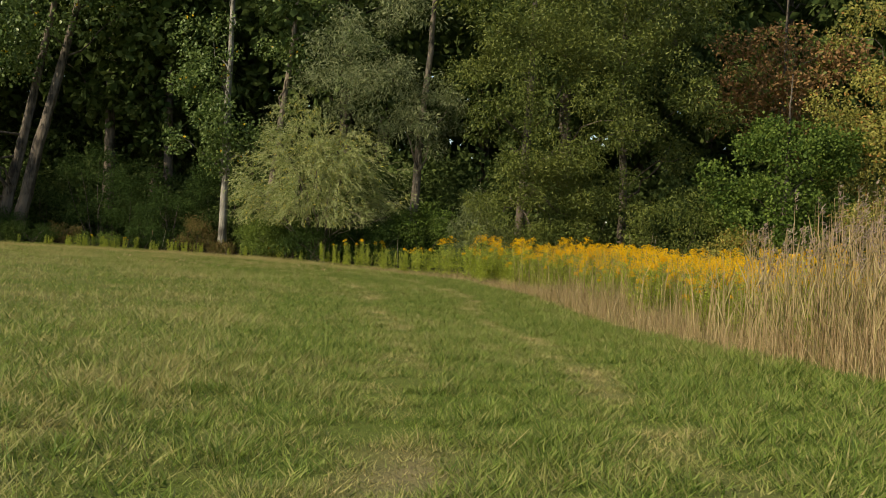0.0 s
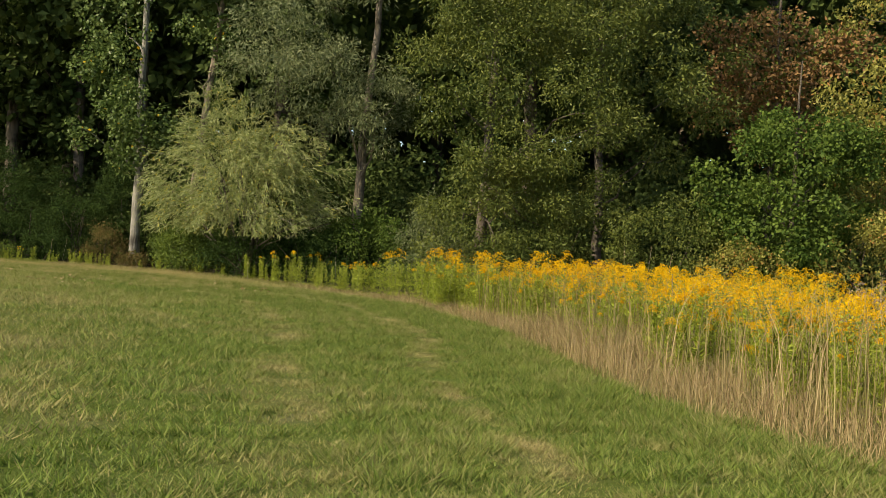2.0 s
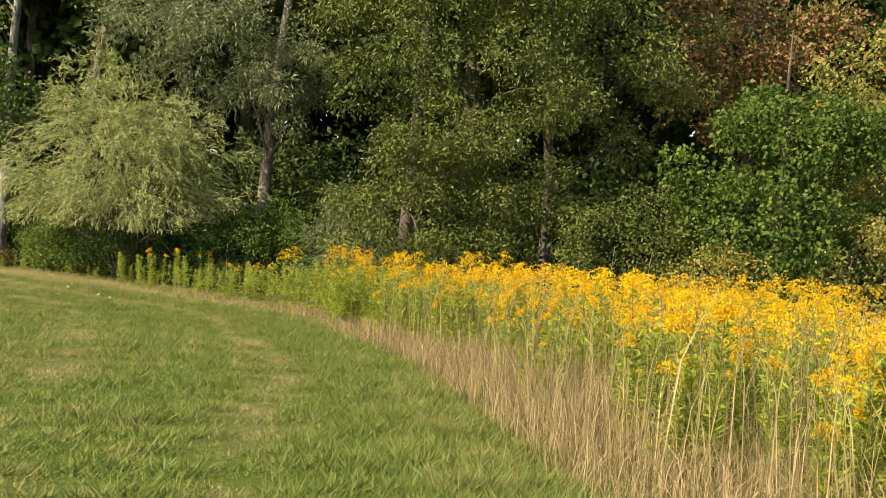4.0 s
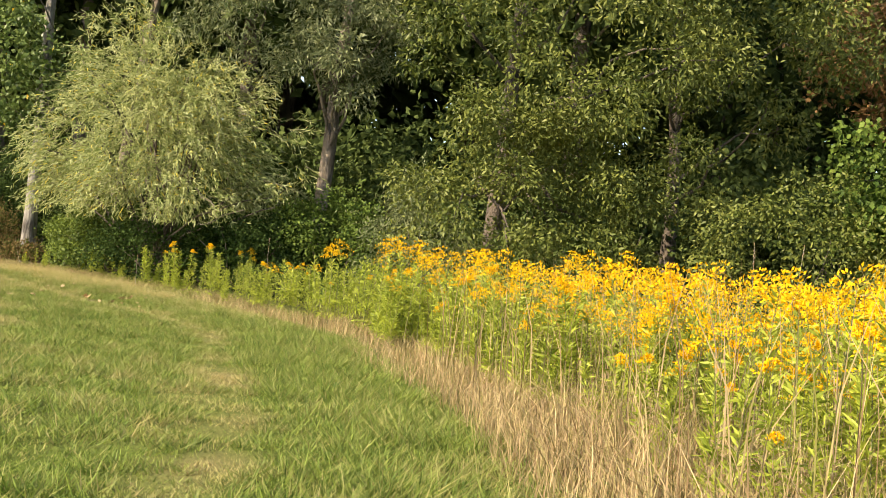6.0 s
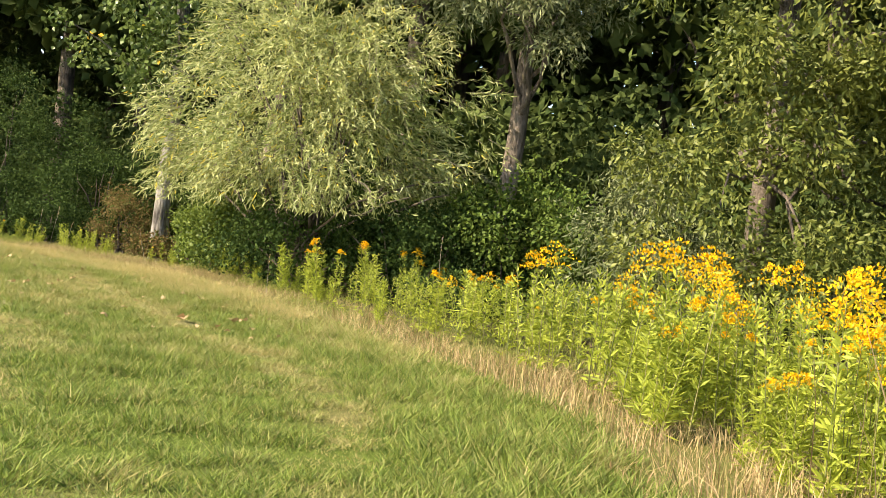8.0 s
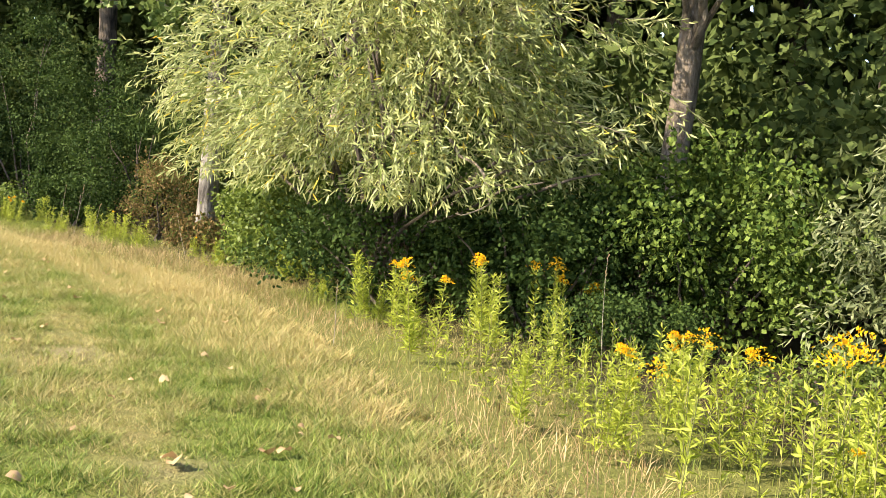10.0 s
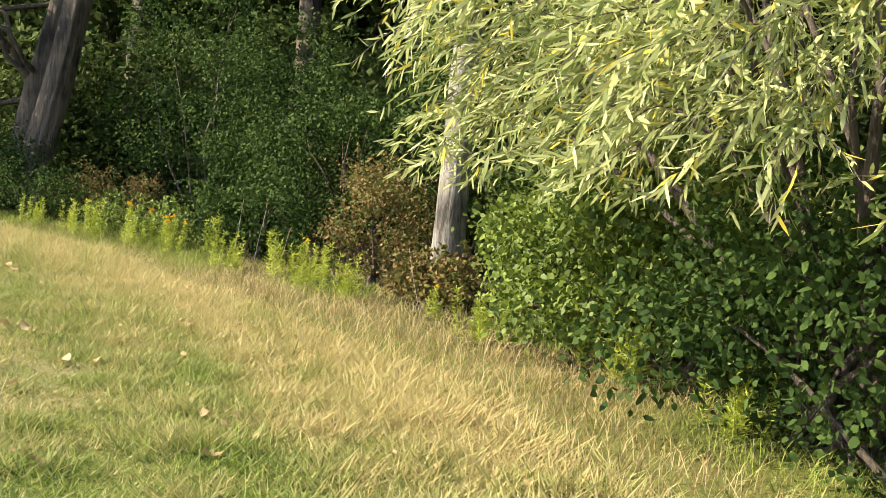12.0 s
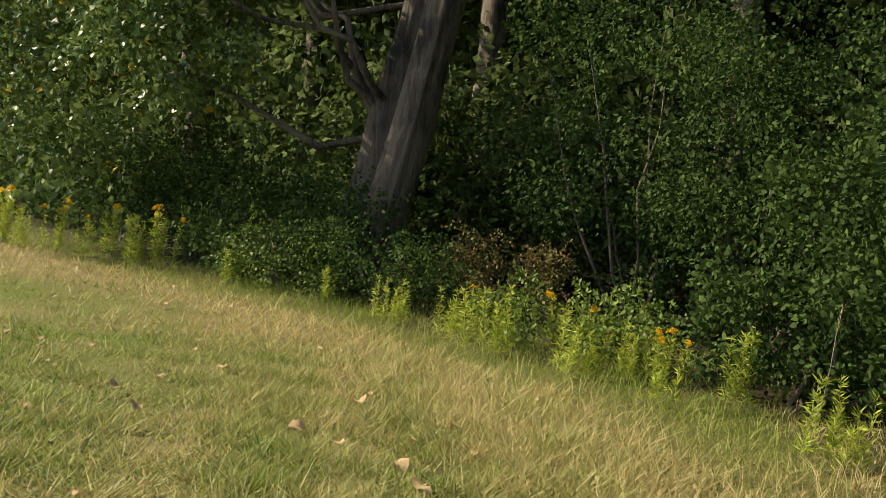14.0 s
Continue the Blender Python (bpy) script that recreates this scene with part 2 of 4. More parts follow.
def scatter_copies(geo, pos, turn, size, lean):
    """One mesh of many copies of a small mesh: positions, turns about z, sizes and lean (dx, dy per metre of height)."""
    v, f = geo
    c, s = np.cos(turn)[:, None], np.sin(turn)[:, None]
    x = (v[:, 0] * c - v[:, 1] * s) * size[:, None]
    y = (v[:, 0] * s + v[:, 1] * c) * size[:, None]
    z = v[None, :, 2] * size[:, None]
    out = np.stack([x + lean[:, :1] * z + pos[:, :1], y + lean[:, 1:] * z + pos[:, 1:2], z + pos[:, 2:]], -1).reshape(-1, 3)
    return out, (np.arange(len(pos))[:, None, None] * len(v) + f[None]).reshape(-1, f.shape[1])


# ---- plan ----
# line between the mown grass and the tall growth, from behind the walker round to the far side of the field
BORDER = np.array([(3.2, -40), (2.9, -6), (2.75, 2), (2.5, 7.5), (2.2, 10.5), (1.75, 13), (1.62, 15), (1.55, 17.2), (1.25, 18.7), (0.85, 20.4), (0.2, 23.0), (-0.9, 25), (-2.6, 27.3),
                   (-4.4, 29.6), (-6.2, 31.3), (-8.7, 32.7), (-11.2, 34.3), (-14.3, 35.3), (-18, 35.7), (-30, 37.5), (-60, 40)], float)


def border_distance(x, y):
    """Metres from the border line, positive on the mown side, and how far along it (by index)."""
    p = np.stack([np.ravel(x), np.ravel(y)], -1)
    best = np.full(len(p), 1e9)
    sign = np.ones(len(p))
    for a, b in zip(BORDER[:-1], BORDER[1:]):
        ab = b - a
        s = np.clip(((p - a) @ ab) / (ab @ ab), 0, 1)
        q = p - (a + s[:, None] * ab)
        d = np.hypot(q[:, 0], q[:, 1])
        cross = ab[0] * (p[:, 1] - a[1]) - ab[1] * (p[:, 0] - a[0])
        near = d < best - 1e-9
        best = np.where(near, d, best)
        sign = np.where(near, np.where(cross > 0, 1.0, -1.0), sign)
    return best * sign


def wave(x, y, scale, seed=0):
    """A slow smooth field between about -1 and 1."""
    r = np.random.RandomState(900 + seed)
    out = np.zeros_like(np.asarray(x, float))
    for k in range(5):
        a, ph, fr = r.uniform(0, 6.28), r.uniform(0, 6.28), scale * r.uniform(0.6, 1.9)
        out = out + np.sin((x * math.cos(a) + y * math.sin(a)) * fr + ph)
    return out / 2.6


def ground_z(x, y):
    x, y = np.asarray(x, float), np.asarray(y, float)
    roll = 0.06 * np.clip((11 - y) / 4, 0, 1) - 0.085 * np.exp(-((y - 14.5) / 5.5) ** 2) + 0.04 * np.clip((y - 25) / 4, 0, 1)
    return roll + 0.012 * wave(x, y, 0.9, 1) + 0.014 * wave(x, y, 0.25, 2)


def step(a, b, v):
    s = np.clip((v - a) / (b - a), 0, 1)
    return s * s * (3 - 2 * s)


FOREST = np.array([(40, 14), (16, 21), (9.5, 24.2), (5.5, 25.2), (2.2, 26.4), (0, 27.6), (-1.7, 29.0), (-3.5, 31.2), (-6, 33.0), (-8.6, 34.6), (-11.5, 36.0), (-14.2, 36.3), (-18.6, 37.2), (-32, 40), (-60, 44)], float)


def wood_depth(x, y):
    """Metres behind the front of the wood (negative in front of it)."""
    return np.asarray(y, float) - np.interp(np.asarray(x, float), FOREST[::-1, 0], FOREST[::-1, 1])


def rut(y, inner):
    """How far from the border the two wheel tracks run."""
    return np.interp(y, [6, 9, 13, 19, 22, 27, 31], [2.0, 1.9, 1.5, 1.25, 1.2, 1.6, 2.0]) if inner else np.interp(y, [5, 9, 13, 17, 24, 30], [3.25, 3.0, 2.85, 2.9, 2.9, 3.4])


def tracks(x, y, d):
    wob = 0.06 * wave(x, y, 0.7, 5)
    return np.exp(-((d - rut(y, True) - wob) / 0.17) ** 2), np.exp(-((d - rut(y, False) - wob) / 0.2) ** 2)


def dryness(x, y, d):
    """How dry the mown grass is: wheel tracks, the meadow, and the strip along the far side."""
    late = step(25, 31, y)
    n = wave(x, y, 1.6, 3) * 0.5 + wave(x, y, 5.0, 4) * 0.35
    near, off = tracks(x, y, d)
    track = (0.62 * near + 0.55 * off) * (0.75 + 0.5 * wave(x, y, 3.1, 16))
    lush = 0.2 * np.exp(-((d - rut(y, True) + 0.5) / 0.3) ** 2) * (1 - late)
    meadow = 0.24 * step(3.9, 4.6, d)
    far = late * (0.4 * np.exp(-((d - 0.2) / 0.9) ** 2) + 0.12) + 0.12 * step(22, 27, y) + 0.2 * step(23, 27, y) * np.exp(-((d - 0.2) / 0.9) ** 2)
    return np.clip(0.04 + 0.8 * track * (1 - late * 0.6) - lush + meadow + far + 0.3 * n + 0.2 * wave(x, y, 11.0, 15) + 0.12 * wave(x, y, 24.0, 17), 0, 1)


def bareness(x, y, d):
    spots = np.clip(wave(x, y, 4.0, 7) - 0.85, 0, 1) * 2.0
    near, off = tracks(x, y, d)
    worn = sum(np.exp(-(((x - a) / r) ** 2 + ((y - e) / (r * 1.6)) ** 2) * 1.2) for a, e, r in ((-0.63, 4.35, 0.12), (-2.92, 25.4, 0.13), (-4.73, 27.2, 0.2), (-7.5, 29.6, 0.2), (-7.1, 29.2, 0.12)))
    return np.clip(spots * (0.06 + 0.5 * near + 0.7 * off) * np.where(y > 28.5, 0.35, 1.0) + 0.8 * worn, 0, 1)


# ---- ground ----
def build_ground():
    near_x, near_y = np.arange(-34, 18.01, 0.36), np.arange(-8, 58.01, 0.36)
    far = np.array([80, 130, 250, 600, 1500, 4000.0])
    xs = np.concatenate([-far[::-1], near_x, far])
    ys = np.concatenate([-far[::-1], near_y, far])
    X, Y = np.meshgrid(xs, ys)
    x, y = X.ravel(), Y.ravel()
    d = border_distance(x, y)
    flat = step(70, 130, np.hypot(x, y))
    v = np.stack([x, y, ground_z(x, y) * (1 - flat)], -1)
    w = len(xs)
    i, j = np.meshgrid(np.arange(len(ys) - 1), np.arange(w - 1), indexing="ij")
    a = (i * w + j).ravel()
    f = np.stack([a, a + 1, a + w + 1, a + w], -1)
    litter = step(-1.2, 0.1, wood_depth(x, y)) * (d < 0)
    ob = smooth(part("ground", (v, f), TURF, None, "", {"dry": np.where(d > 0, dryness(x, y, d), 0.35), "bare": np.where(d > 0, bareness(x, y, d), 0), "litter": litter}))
    tagged(ob, "grassy field ground with worn tracks and woodland soil", "ground", kind="structure")


build_ground()


def blades(x, y, height, width, lean, rng, segs=1):
    """Grass blades as tapering slips: one triangle, or three with a bend."""
    n = len(x)
    base = np.stack([x, y, ground_z(x, y) - 0.01], -1)
    a = rng.uniform(0, 2 * np.pi, n)
    side = np.stack([np.cos(a), np.sin(a), np.zeros(n)], -1) * (width / 2)[:, None]
    b = rng.uniform(0, 2 * np.pi, n)
    out = np.stack([np.cos(b), np.sin(b), np.zeros(n)], -1) * (lean * height)[:, None]
    up = np.stack([np.zeros(n), np.zeros(n), height], -1)
    if segs == 1:
        v = np.stack([base - side, base + side, base + up + out], 1).reshape(-1, 3)
        return v, np.arange(3 * n).reshape(-1, 3), 3
    m = base + up * 0.6 + out * 0.3
    v = np.stack([base - side, base + side, m + side * 0.8, m - side * 0.8, base + up * 0.97 + out], 1).reshape(-1, 3)
    f = (np.arange(n)[:, None, None] * 5 + np.array([[0, 1, 2], [0, 2, 3], [3, 2, 4]])).reshape(-1, 3)
    return v, f, 5


WALKED = np.array([(-0.5, 2.5), (-0.3, 7), (1.1, 11.7), (0.8, 15.5), (-0.7, 21), (-2.2, 24.2), (-4.8, 27.6), (-8.2, 30.8), (-12, 33.6)])


def path_distance(x, y):
    """Metres from the walked line."""
    best = np.full(len(x), 1e9)
    for a, b in zip(WALKED[:-1], WALKED[1:]):
        ab = b - a
        s = np.clip(((x - a[0]) * ab[0] + (y - a[1]) * ab[1]) / (ab @ ab), 0, 1)
        best = np.minimum(best, np.hypot(x - a[0] - s * ab[0], y - a[1] - s * ab[1]))
    return best


def build_lawn():
    rng = np.random.RandomState(11)
    n = 200000                              # a thin cover over the whole field, and a thick one along the walk
    x, y = rng.uniform(-30, 3.2, n), rng.uniform(2, 38, n)
    k = 820000
    s = rng.uniform(0, len(WALKED) - 1.001, k)
    i = s.astype(int)
    p = WALKED[i] + (s - i)[:, None] * (WALKED[i + 1] - WALKED[i]) + rng.normal(0, 1, (k, 2)) * rng.choice([1.1, 2.3], k)[:, None]
    x, y = np.concatenate([x, p[:, 0]]), np.concatenate([y, p[:, 1]])
    d = border_distance(x, y)
    keep = (y > 2.5) & (d > -0.15) & (wood_depth(x, y) < 0.3) & (x > -6.0 - (y - 2.5) * 0.75)
    x, y, d = x[keep], y[keep], d[keep]
    dry = dryness(x, y, d)
    bare = bareness(x, y, d)
    keep = rng.rand(len(x)) > bare * 0.9
    x, y, d, dry = x[keep], y[keep], d[keep], dry[keep]
    pd = path_distance(x, y)
    n = len(x)
    near, off = tracks(x, y, d)
    lush = np.exp(-((d - 0.35) / 0.45) ** 2)
    tuft = np.clip(wave(x, y, 3.2, 8), -0.5, 1) + 1.5 * np.clip(wave(x, y, 12.0, 14), -0.8, 1.4) + 0.9 * wave(x, y, 27.0, 18)
    h = (0.042 + 0.03 * lush + 0.014 * step(3.9, 4.6, d) + 0.014 * tuft + 0.012 * step(26, 31, y)) * rng.uniform(0.5, 1.5, n)
    h *= 1 - 0.45 * near - 0.4 * off
    w = rng.uniform(0.005, 0.011, n) * (1 + np.minimum(pd, 12) / 6)
    v, f, k = blades(x, y, np.maximum(h, 0.015), w, rng.uniform(0.3, 1.9, n), rng)
    dv = np.clip(dry + rng.normal(0, 0.22, n) + np.where(rng.rand(n) < 0.1, 0.4, 0), 0, 1)
    ob = part("grass", (v, f), GRASS, None, "", {"dry": np.repeat(dv, k)})
    tagged(ob, "short mown meadow grass with dry patches and tracks", "grass", kind="stuff")


build_lawn()


def build_dry_strip():
    rng = np.random.RandomState(12)
    n = 125000
    s = rng.choice(np.arange(2, 19), n, p=np.array([1, 2, 2, 2.6, 2.6, 2.2, 2.4, 2, 2, 2.6, 2.6, 3, 3, 4, 4, 4, 3]) / 45.0) + rng.rand(n)
    i = s.astype(int)
    along = BORDER[i + 1] - BORDER[i]
    side = np.stack([along[:, 1], -along[:, 0]], -1) / np.linalg.norm(along, axis=1)[:, None]
    p = BORDER[i] + (s - i)[:, None] * along + side * rng.uniform(-0.5, 2.9, n)[:, None]
    x, y = p[:, 0], p[:, 1]
    d = border_distance(x, y)
    late = step(25, 30, y)
    edge = 0.12 * wave(x, y, 1.7, 9)
    deep = -2.4 - 2.0 * late
    keep = (y > 0) & (d < edge + 0.25 * late) & (d > deep) & (wood_depth(x, y) < 1.3) & (rng.rand(n) < np.where(y > 24, 0.9, 1.0) * (1 - 0.55 * step(-0.8, -1.3, d) * (1 - late)))
    x, y, d = x[keep], y[keep], d[keep]
    n = len(x)
    late = step(24, 29, y)
    short = step(17, 26, y)
    tall = (0.40 + 0.12 * wave(x, y, 1.2, 10) + 0.25 * step(9, 4, y) * step(-0.3, -1.0, d)) * (1 - 0.68 * short)
    h = np.clip(tall * rng.uniform(0.35, 1.2, n) * (0.45 + 0.55 * step(0.1, -0.35, d)) * (1 - 0.35 * step(-0.8, -1.3, d) * step(8, 10, y)), 0.05, 1.1)
    w = rng.uniform(0.0025, 0.006, n)
    v, f, k = blades(x, y, h, w, np.where(rng.rand(n) < 0.4 + 0.4 * late, rng.uniform(0.6, 1.9, n), rng.uniform(0.05, 0.6, n)), rng, 2)
    green = np.clip(0.12 + 0.12 * late + 0.5 * step(-9.5, -12.5, x) * step(0.3, 0.0, d) + 0.75 * step(-0.1, 0.7, wave(x, y, 2.2, 12)) * late * step(0.2, -1.0, d) + 0.3 * late * step(-0.8, -1.6, d) + 0.45 * (1 - late) * step(-0.7, -1.3, d) + rng.normal(0, 0.2, n), 0, 1)
    ob = part("dry_grass", (v, f), HAY, None, "", {"dry": np.repeat(green, k)})
    tagged(ob, "strip of tall straw-coloured dry grass along the field edge", "dry grass", kind="stuff")


build_dry_strip()


def straw_in_stand():
    rng = np.random.RandomState(13)
    n = 16000
    x, y = rng.uniform(0, 8, n), rng.uniform(6, 22, n)
    d = border_distance(x, y)
    keep = (d < -0.35) & (d > -4) & (rng.rand(n) < np.where(y < 10, 1.0, 0.7)) & (wave(x, y, 1.3, 33) > -0.5)
    x, y = x[keep], y[keep]
    n = len(x)
    v, f, k = blades(x, y, rng.uniform(0.5, 1.12, n), rng.uniform(0.004, 0.007, n), rng.uniform(0.05, 0.35, n), rng, 2)
    ob = part("straw", (v, f), HAY, None, "", {"dry": np.repeat(np.clip(rng.normal(0.15, 0.2, n), 0, 1), k)})
    tagged(ob, "tall straw stalks scattered among the goldenrod", "dry grass", kind="stuff")


straw_in_stand()


# ---- trees and shrubs ----
def lumpy_leaves(rng, lumps, count, length, width, hang=0.25, fine=False, flat=0.75):
    """Leaves on the outer parts of many lumps (x, y, z, radius): clumps with gaps between them."""
    lumps = np.asarray(lumps, float)
    share = lumps[:, 3] ** 2
    pick = rng.choice(len(lumps), count, p=share / share.sum())
    c = lumps[pick]
    u = on_sphere(rng, count)
    u[:, 2] *= flat
    r = c[:, 3] * rng.uniform(0.35, 1.0, count) ** 0.6 * (1 + 0.18 * rng.standard_normal(count))
    at = c[:, :3] + u * r[:, None]
    way = unit(u * 0.7 + rng.standard_normal((count, 3)) * 0.7 + np.array([0, 0, -hang * 2]))
    return leaf_mesh(at, way, length * rng.uniform(0.6, 1.25, count), width * rng.uniform(0.7, 1.2, count), rng, fine)


def crown_lumps(rng, centre, radii, n, size):
    """Lumps spread through an ellipsoid, denser towards its outside, none far below its middle."""
    u = on_sphere(rng, n)
    r = rng.uniform(0.25, 1.0, n) ** 0.45
    p = np.asarray(centre) + u * r[:, None] * np.asarray(radii)
    return np.concatenate([p, (size * rng.uniform(0.6, 1.25, n))[:, None]], 1)


def tree(name, label, at, height, radius, lean, crowns, leaf, bark, seed, category="tree", limbs=7, sides=9, group="", bare_from=0.2):
    """A tree: tapered trunk, limbs to the lumps of its crown, and leaves. crowns: (centre, radii, lumps, lump size, leaves, length, width)."""
    rng = np.random.RandomState(seed)
    root = thing(name, label, category, (at[0], at[1], float(ground_z(at[0], at[1])) - 0.03), group)
    top = np.array([lean[0], lean[1], height])
    stem = bent((0, 0, 0), top, 0, rng, 24, 0.025)
    s = np.linspace(0, 1, 24)
    rad = radius * (1 - 0.85 * s) * (1 + 0.35 * np.exp(-s * 30))
    smooth(part("trunk", tube(stem, rad, sides, 0.1 if radius > 0.2 else 0.05, rng), bark, root))
    all_lumps, leaves = [], []
    for centre, radii, n, size, count, length, width in crowns:
        lumps = crown_lumps(rng, centre, radii, n, size)
        all_lumps.append(lumps)
        leaves.append(lumpy_leaves(rng, lumps, count, length, width))
    lumps = np.concatenate(all_lumps)
    for k in rng.choice(len(lumps), min(limbs, len(lumps)), replace=False):
        goal = lumps[k, :3]
        frac = np.clip(goal[2] / height - 0.12, bare_from, 0.95)
        a = np.array([np.interp(frac, s, stem[:, i]) for i in range(3)])
        r0 = min(radius * (1 - 0.85 * frac) * 0.32, 0.05)
        path = bent(a, goal, 0.1 * np.linalg.norm(goal - a), rng, 7, 0.38)
        smooth(part("limb", tube(path, np.linspace(r0, 0.006, 7), 6), bark, root))
    part("crown", joined(leaves), leaf, root)
    return root


def shrub(name, label, at, radii, height, leaf, count, length, width, seed, lumps=34, category="shrub", group="", fine=False):
    """A many-stemmed shrub: stems from the base and lumps of leaves down to the ground."""
    rng = np.random.RandomState(seed)
    root = thing(name, label, category, (at[0], at[1], float(ground_z(at[0], at[1])) - 0.02), group)
    u = on_sphere(rng, lumps)
    r = rng.uniform(0.2, 1.0, lumps) ** 0.4
    c = np.stack([u[:, 0] * r * radii[0], u[:, 1] * r * radii[1], height * (0.48 + 0.45 * u[:, 2] * r)], -1)
    c[:, 2] = np.maximum(c[:, 2], 0.18)
    size = (0.28 if height < 2.2 or lumps < 40 else 0.22) * (34 / lumps) ** (1 / 3) * (radii[0] * radii[1] * height) ** (1 / 3) * rng.uniform(0.7, 1.3, lumps)
    ls = np.concatenate([c, size[:, None]], 1)
    for k in range(6):
        goal = c[rng.randint(lumps)]
        path = bent((rng.uniform(-0.15, 0.15), rng.uniform(-0.15, 0.15), 0), goal * np.array([1, 1, 0.95]), 0.05, rng, 6, 0.15)
        smooth(part("stem", tube(path, np.linspace(0.022, 0.005, 6), 5), BARK_DARK, root))
    geo = [lumpy_leaves(rng, ls, int(count * 1.0), length * 0.85, width * 0.85, fine=fine)]
    m = 46                                  # sprigs that stand out of the outline
    for k in range(m):
        q = on_sphere(rng, 1)[0]
        a = c[rng.randint(lumps)] + np.array([0, 0, 0.1])
        q[2] = abs(q[2]) * 0.9 + 0.15
        s = np.linspace(0, 1, 16)[:, None]
        p = a + q * s * rng.uniform(0.35, 0.75) * (radii[0] + height) / 2.6 + np.array([0, 0, -0.2]) * s ** 2
        geo.append(leaf_mesh(p, rng.standard_normal((16, 3)) + q * 0.6, length * 0.8 * rng.uniform(0.6, 1.2, 16), width * 0.8, rng, fine))
    v, f = joined(geo)
    v[:, 2] = np.maximum(v[:, 2], 0.02)
    part("foliage", (v, f), leaf, root)
    return root


# poplars along the wood's edge
tree("poplar_tree", "slender poplar with pale grey bark and sparse rustling leaves", (-7.38, 34.5), 15, 0.14, (-0.05, 0.0), [((0.2, -0.5, 6.5), (2.0, 1.6, 3.8), 34, 0.55, 4200, 0.11, 0.095), ((-0.9, -0.8, 4.2), (1.3, 0.8, 1.6), 12, 0.42, 1500, 0.11, 0.095), ((0.4, 0, 12), (2.6, 2.6, 3.4), 26, 0.9, 3500, 0.16, 0.14)], POPLAR, BARK, 21, limbs=12, sides=20)
tree("poplar_tree", "leaning slender poplar with pale grey bark", (-6.35, 36.2), 15, 0.14, (1.3, 0.3), [((1.2, 0, 9.6), (2.2, 1.8, 3.6), 30, 0.7, 3800, 0.13, 0.11), ((0.9, 0.2, 13), (2.4, 2.4, 2.6), 20, 0.9, 2500, 0.16, 0.14)], POPLAR, BARK_BROWN, 22, limbs=8, sides=16)
tree("white_willow_tree", "grey-leaved willow with drooping sprays and a grey trunk", (-1.2, 31.6), 14, 0.15, (0.7, 0.2), [((-1.2, -0.8, 5.8), (2.1, 1.2, 2.4), 40, 0.55, 13000, 0.13, 0.03), ((0.4, -0.9, 4.4), (1.3, 1.0, 1.2), 16, 0.45, 4500, 0.13, 0.03), ((0, 0, 10.5), (3.0, 2.4, 3.6), 36, 0.8, 9000, 0.17, 0.05)], SILVER, BARK_BROWN, 23, limbs=7)
# the big sallow whose boughs sweep down to the goldenrod
tree("sallow_tree", "broad grey-green sallow with boughs down to the ground", (1.85, 28.4), 12, 0.15, (0.2, 0.6), [((0.8, -1.0, 4.6), (2.7, 1.0, 2.9), 70, 0.55, 28000, 0.095, 0.036), ((0.6, -1.3, 1.9), (2.5, 0.6, 1.4), 40, 0.42, 16000, 0.085, 0.034), ((0.5, 0.5, 9), (3.4, 2.2, 3.0), 40, 0.8, 11000, 0.15, 0.06)], SALLOW, BARK_DARK, 24, limbs=14)
tree("sallow_tree", "tall sallow with crossing bare limbs and olive leaves", (5.2, 31), 12, 0.14, (-0.3, 0.2), [((0.3, -1.6, 5.8), (2.6, 1.8, 2.6), 44, 0.6, 14000, 0.12, 0.045), ((0.5, 0, 9.5), (3.0, 2.4, 2.6), 34, 0.8, 9000, 0.15, 0.06)], SALLOW, BARK_DARK, 25, limbs=16)
tree("maple_tree", "rounded bright green young maple", (8.4, 26.6), 5.6, 0.09, (0.1, 0), [((0, -0.2, 2.7), (1.9, 1.5, 2.2), 64, 0.5, 20000, 0.095, 0.075)], HAZEL, BARK_DARK, 26, limbs=8)
tree("ash_tree", "olive young tree with yellowing leaves", (11.5, 27.5), 8.5, 0.12, (0, 0), [((0, -0.3, 4.4), (2.6, 1.8, 3.4), 54, 0.6, 15000, 0.11, 0.06)], YELLOWING, BARK_DARK, 27, limbs=8)
tree("chestnut_tree", "tree with russet autumn leaves", (10.6, 33.5), 9.5, 0.16, (0, 0), [((0, 0, 6.2), (2.6, 2.0, 2.5), 44, 0.7, 11000, 0.14, 0.09)], RUSSET, BARK_DARK, 28, limbs=8)
tree("chestnut_tree", "tree with russet autumn leaves", (15.5, 30), 8, 0.14, (0, 0), [((0, 0, 4.4), (2.8, 2.0, 3.2), 44, 0.7, 10000, 0.14, 0.09)], YELLOWING, BARK_DARK, 29, limbs=8)
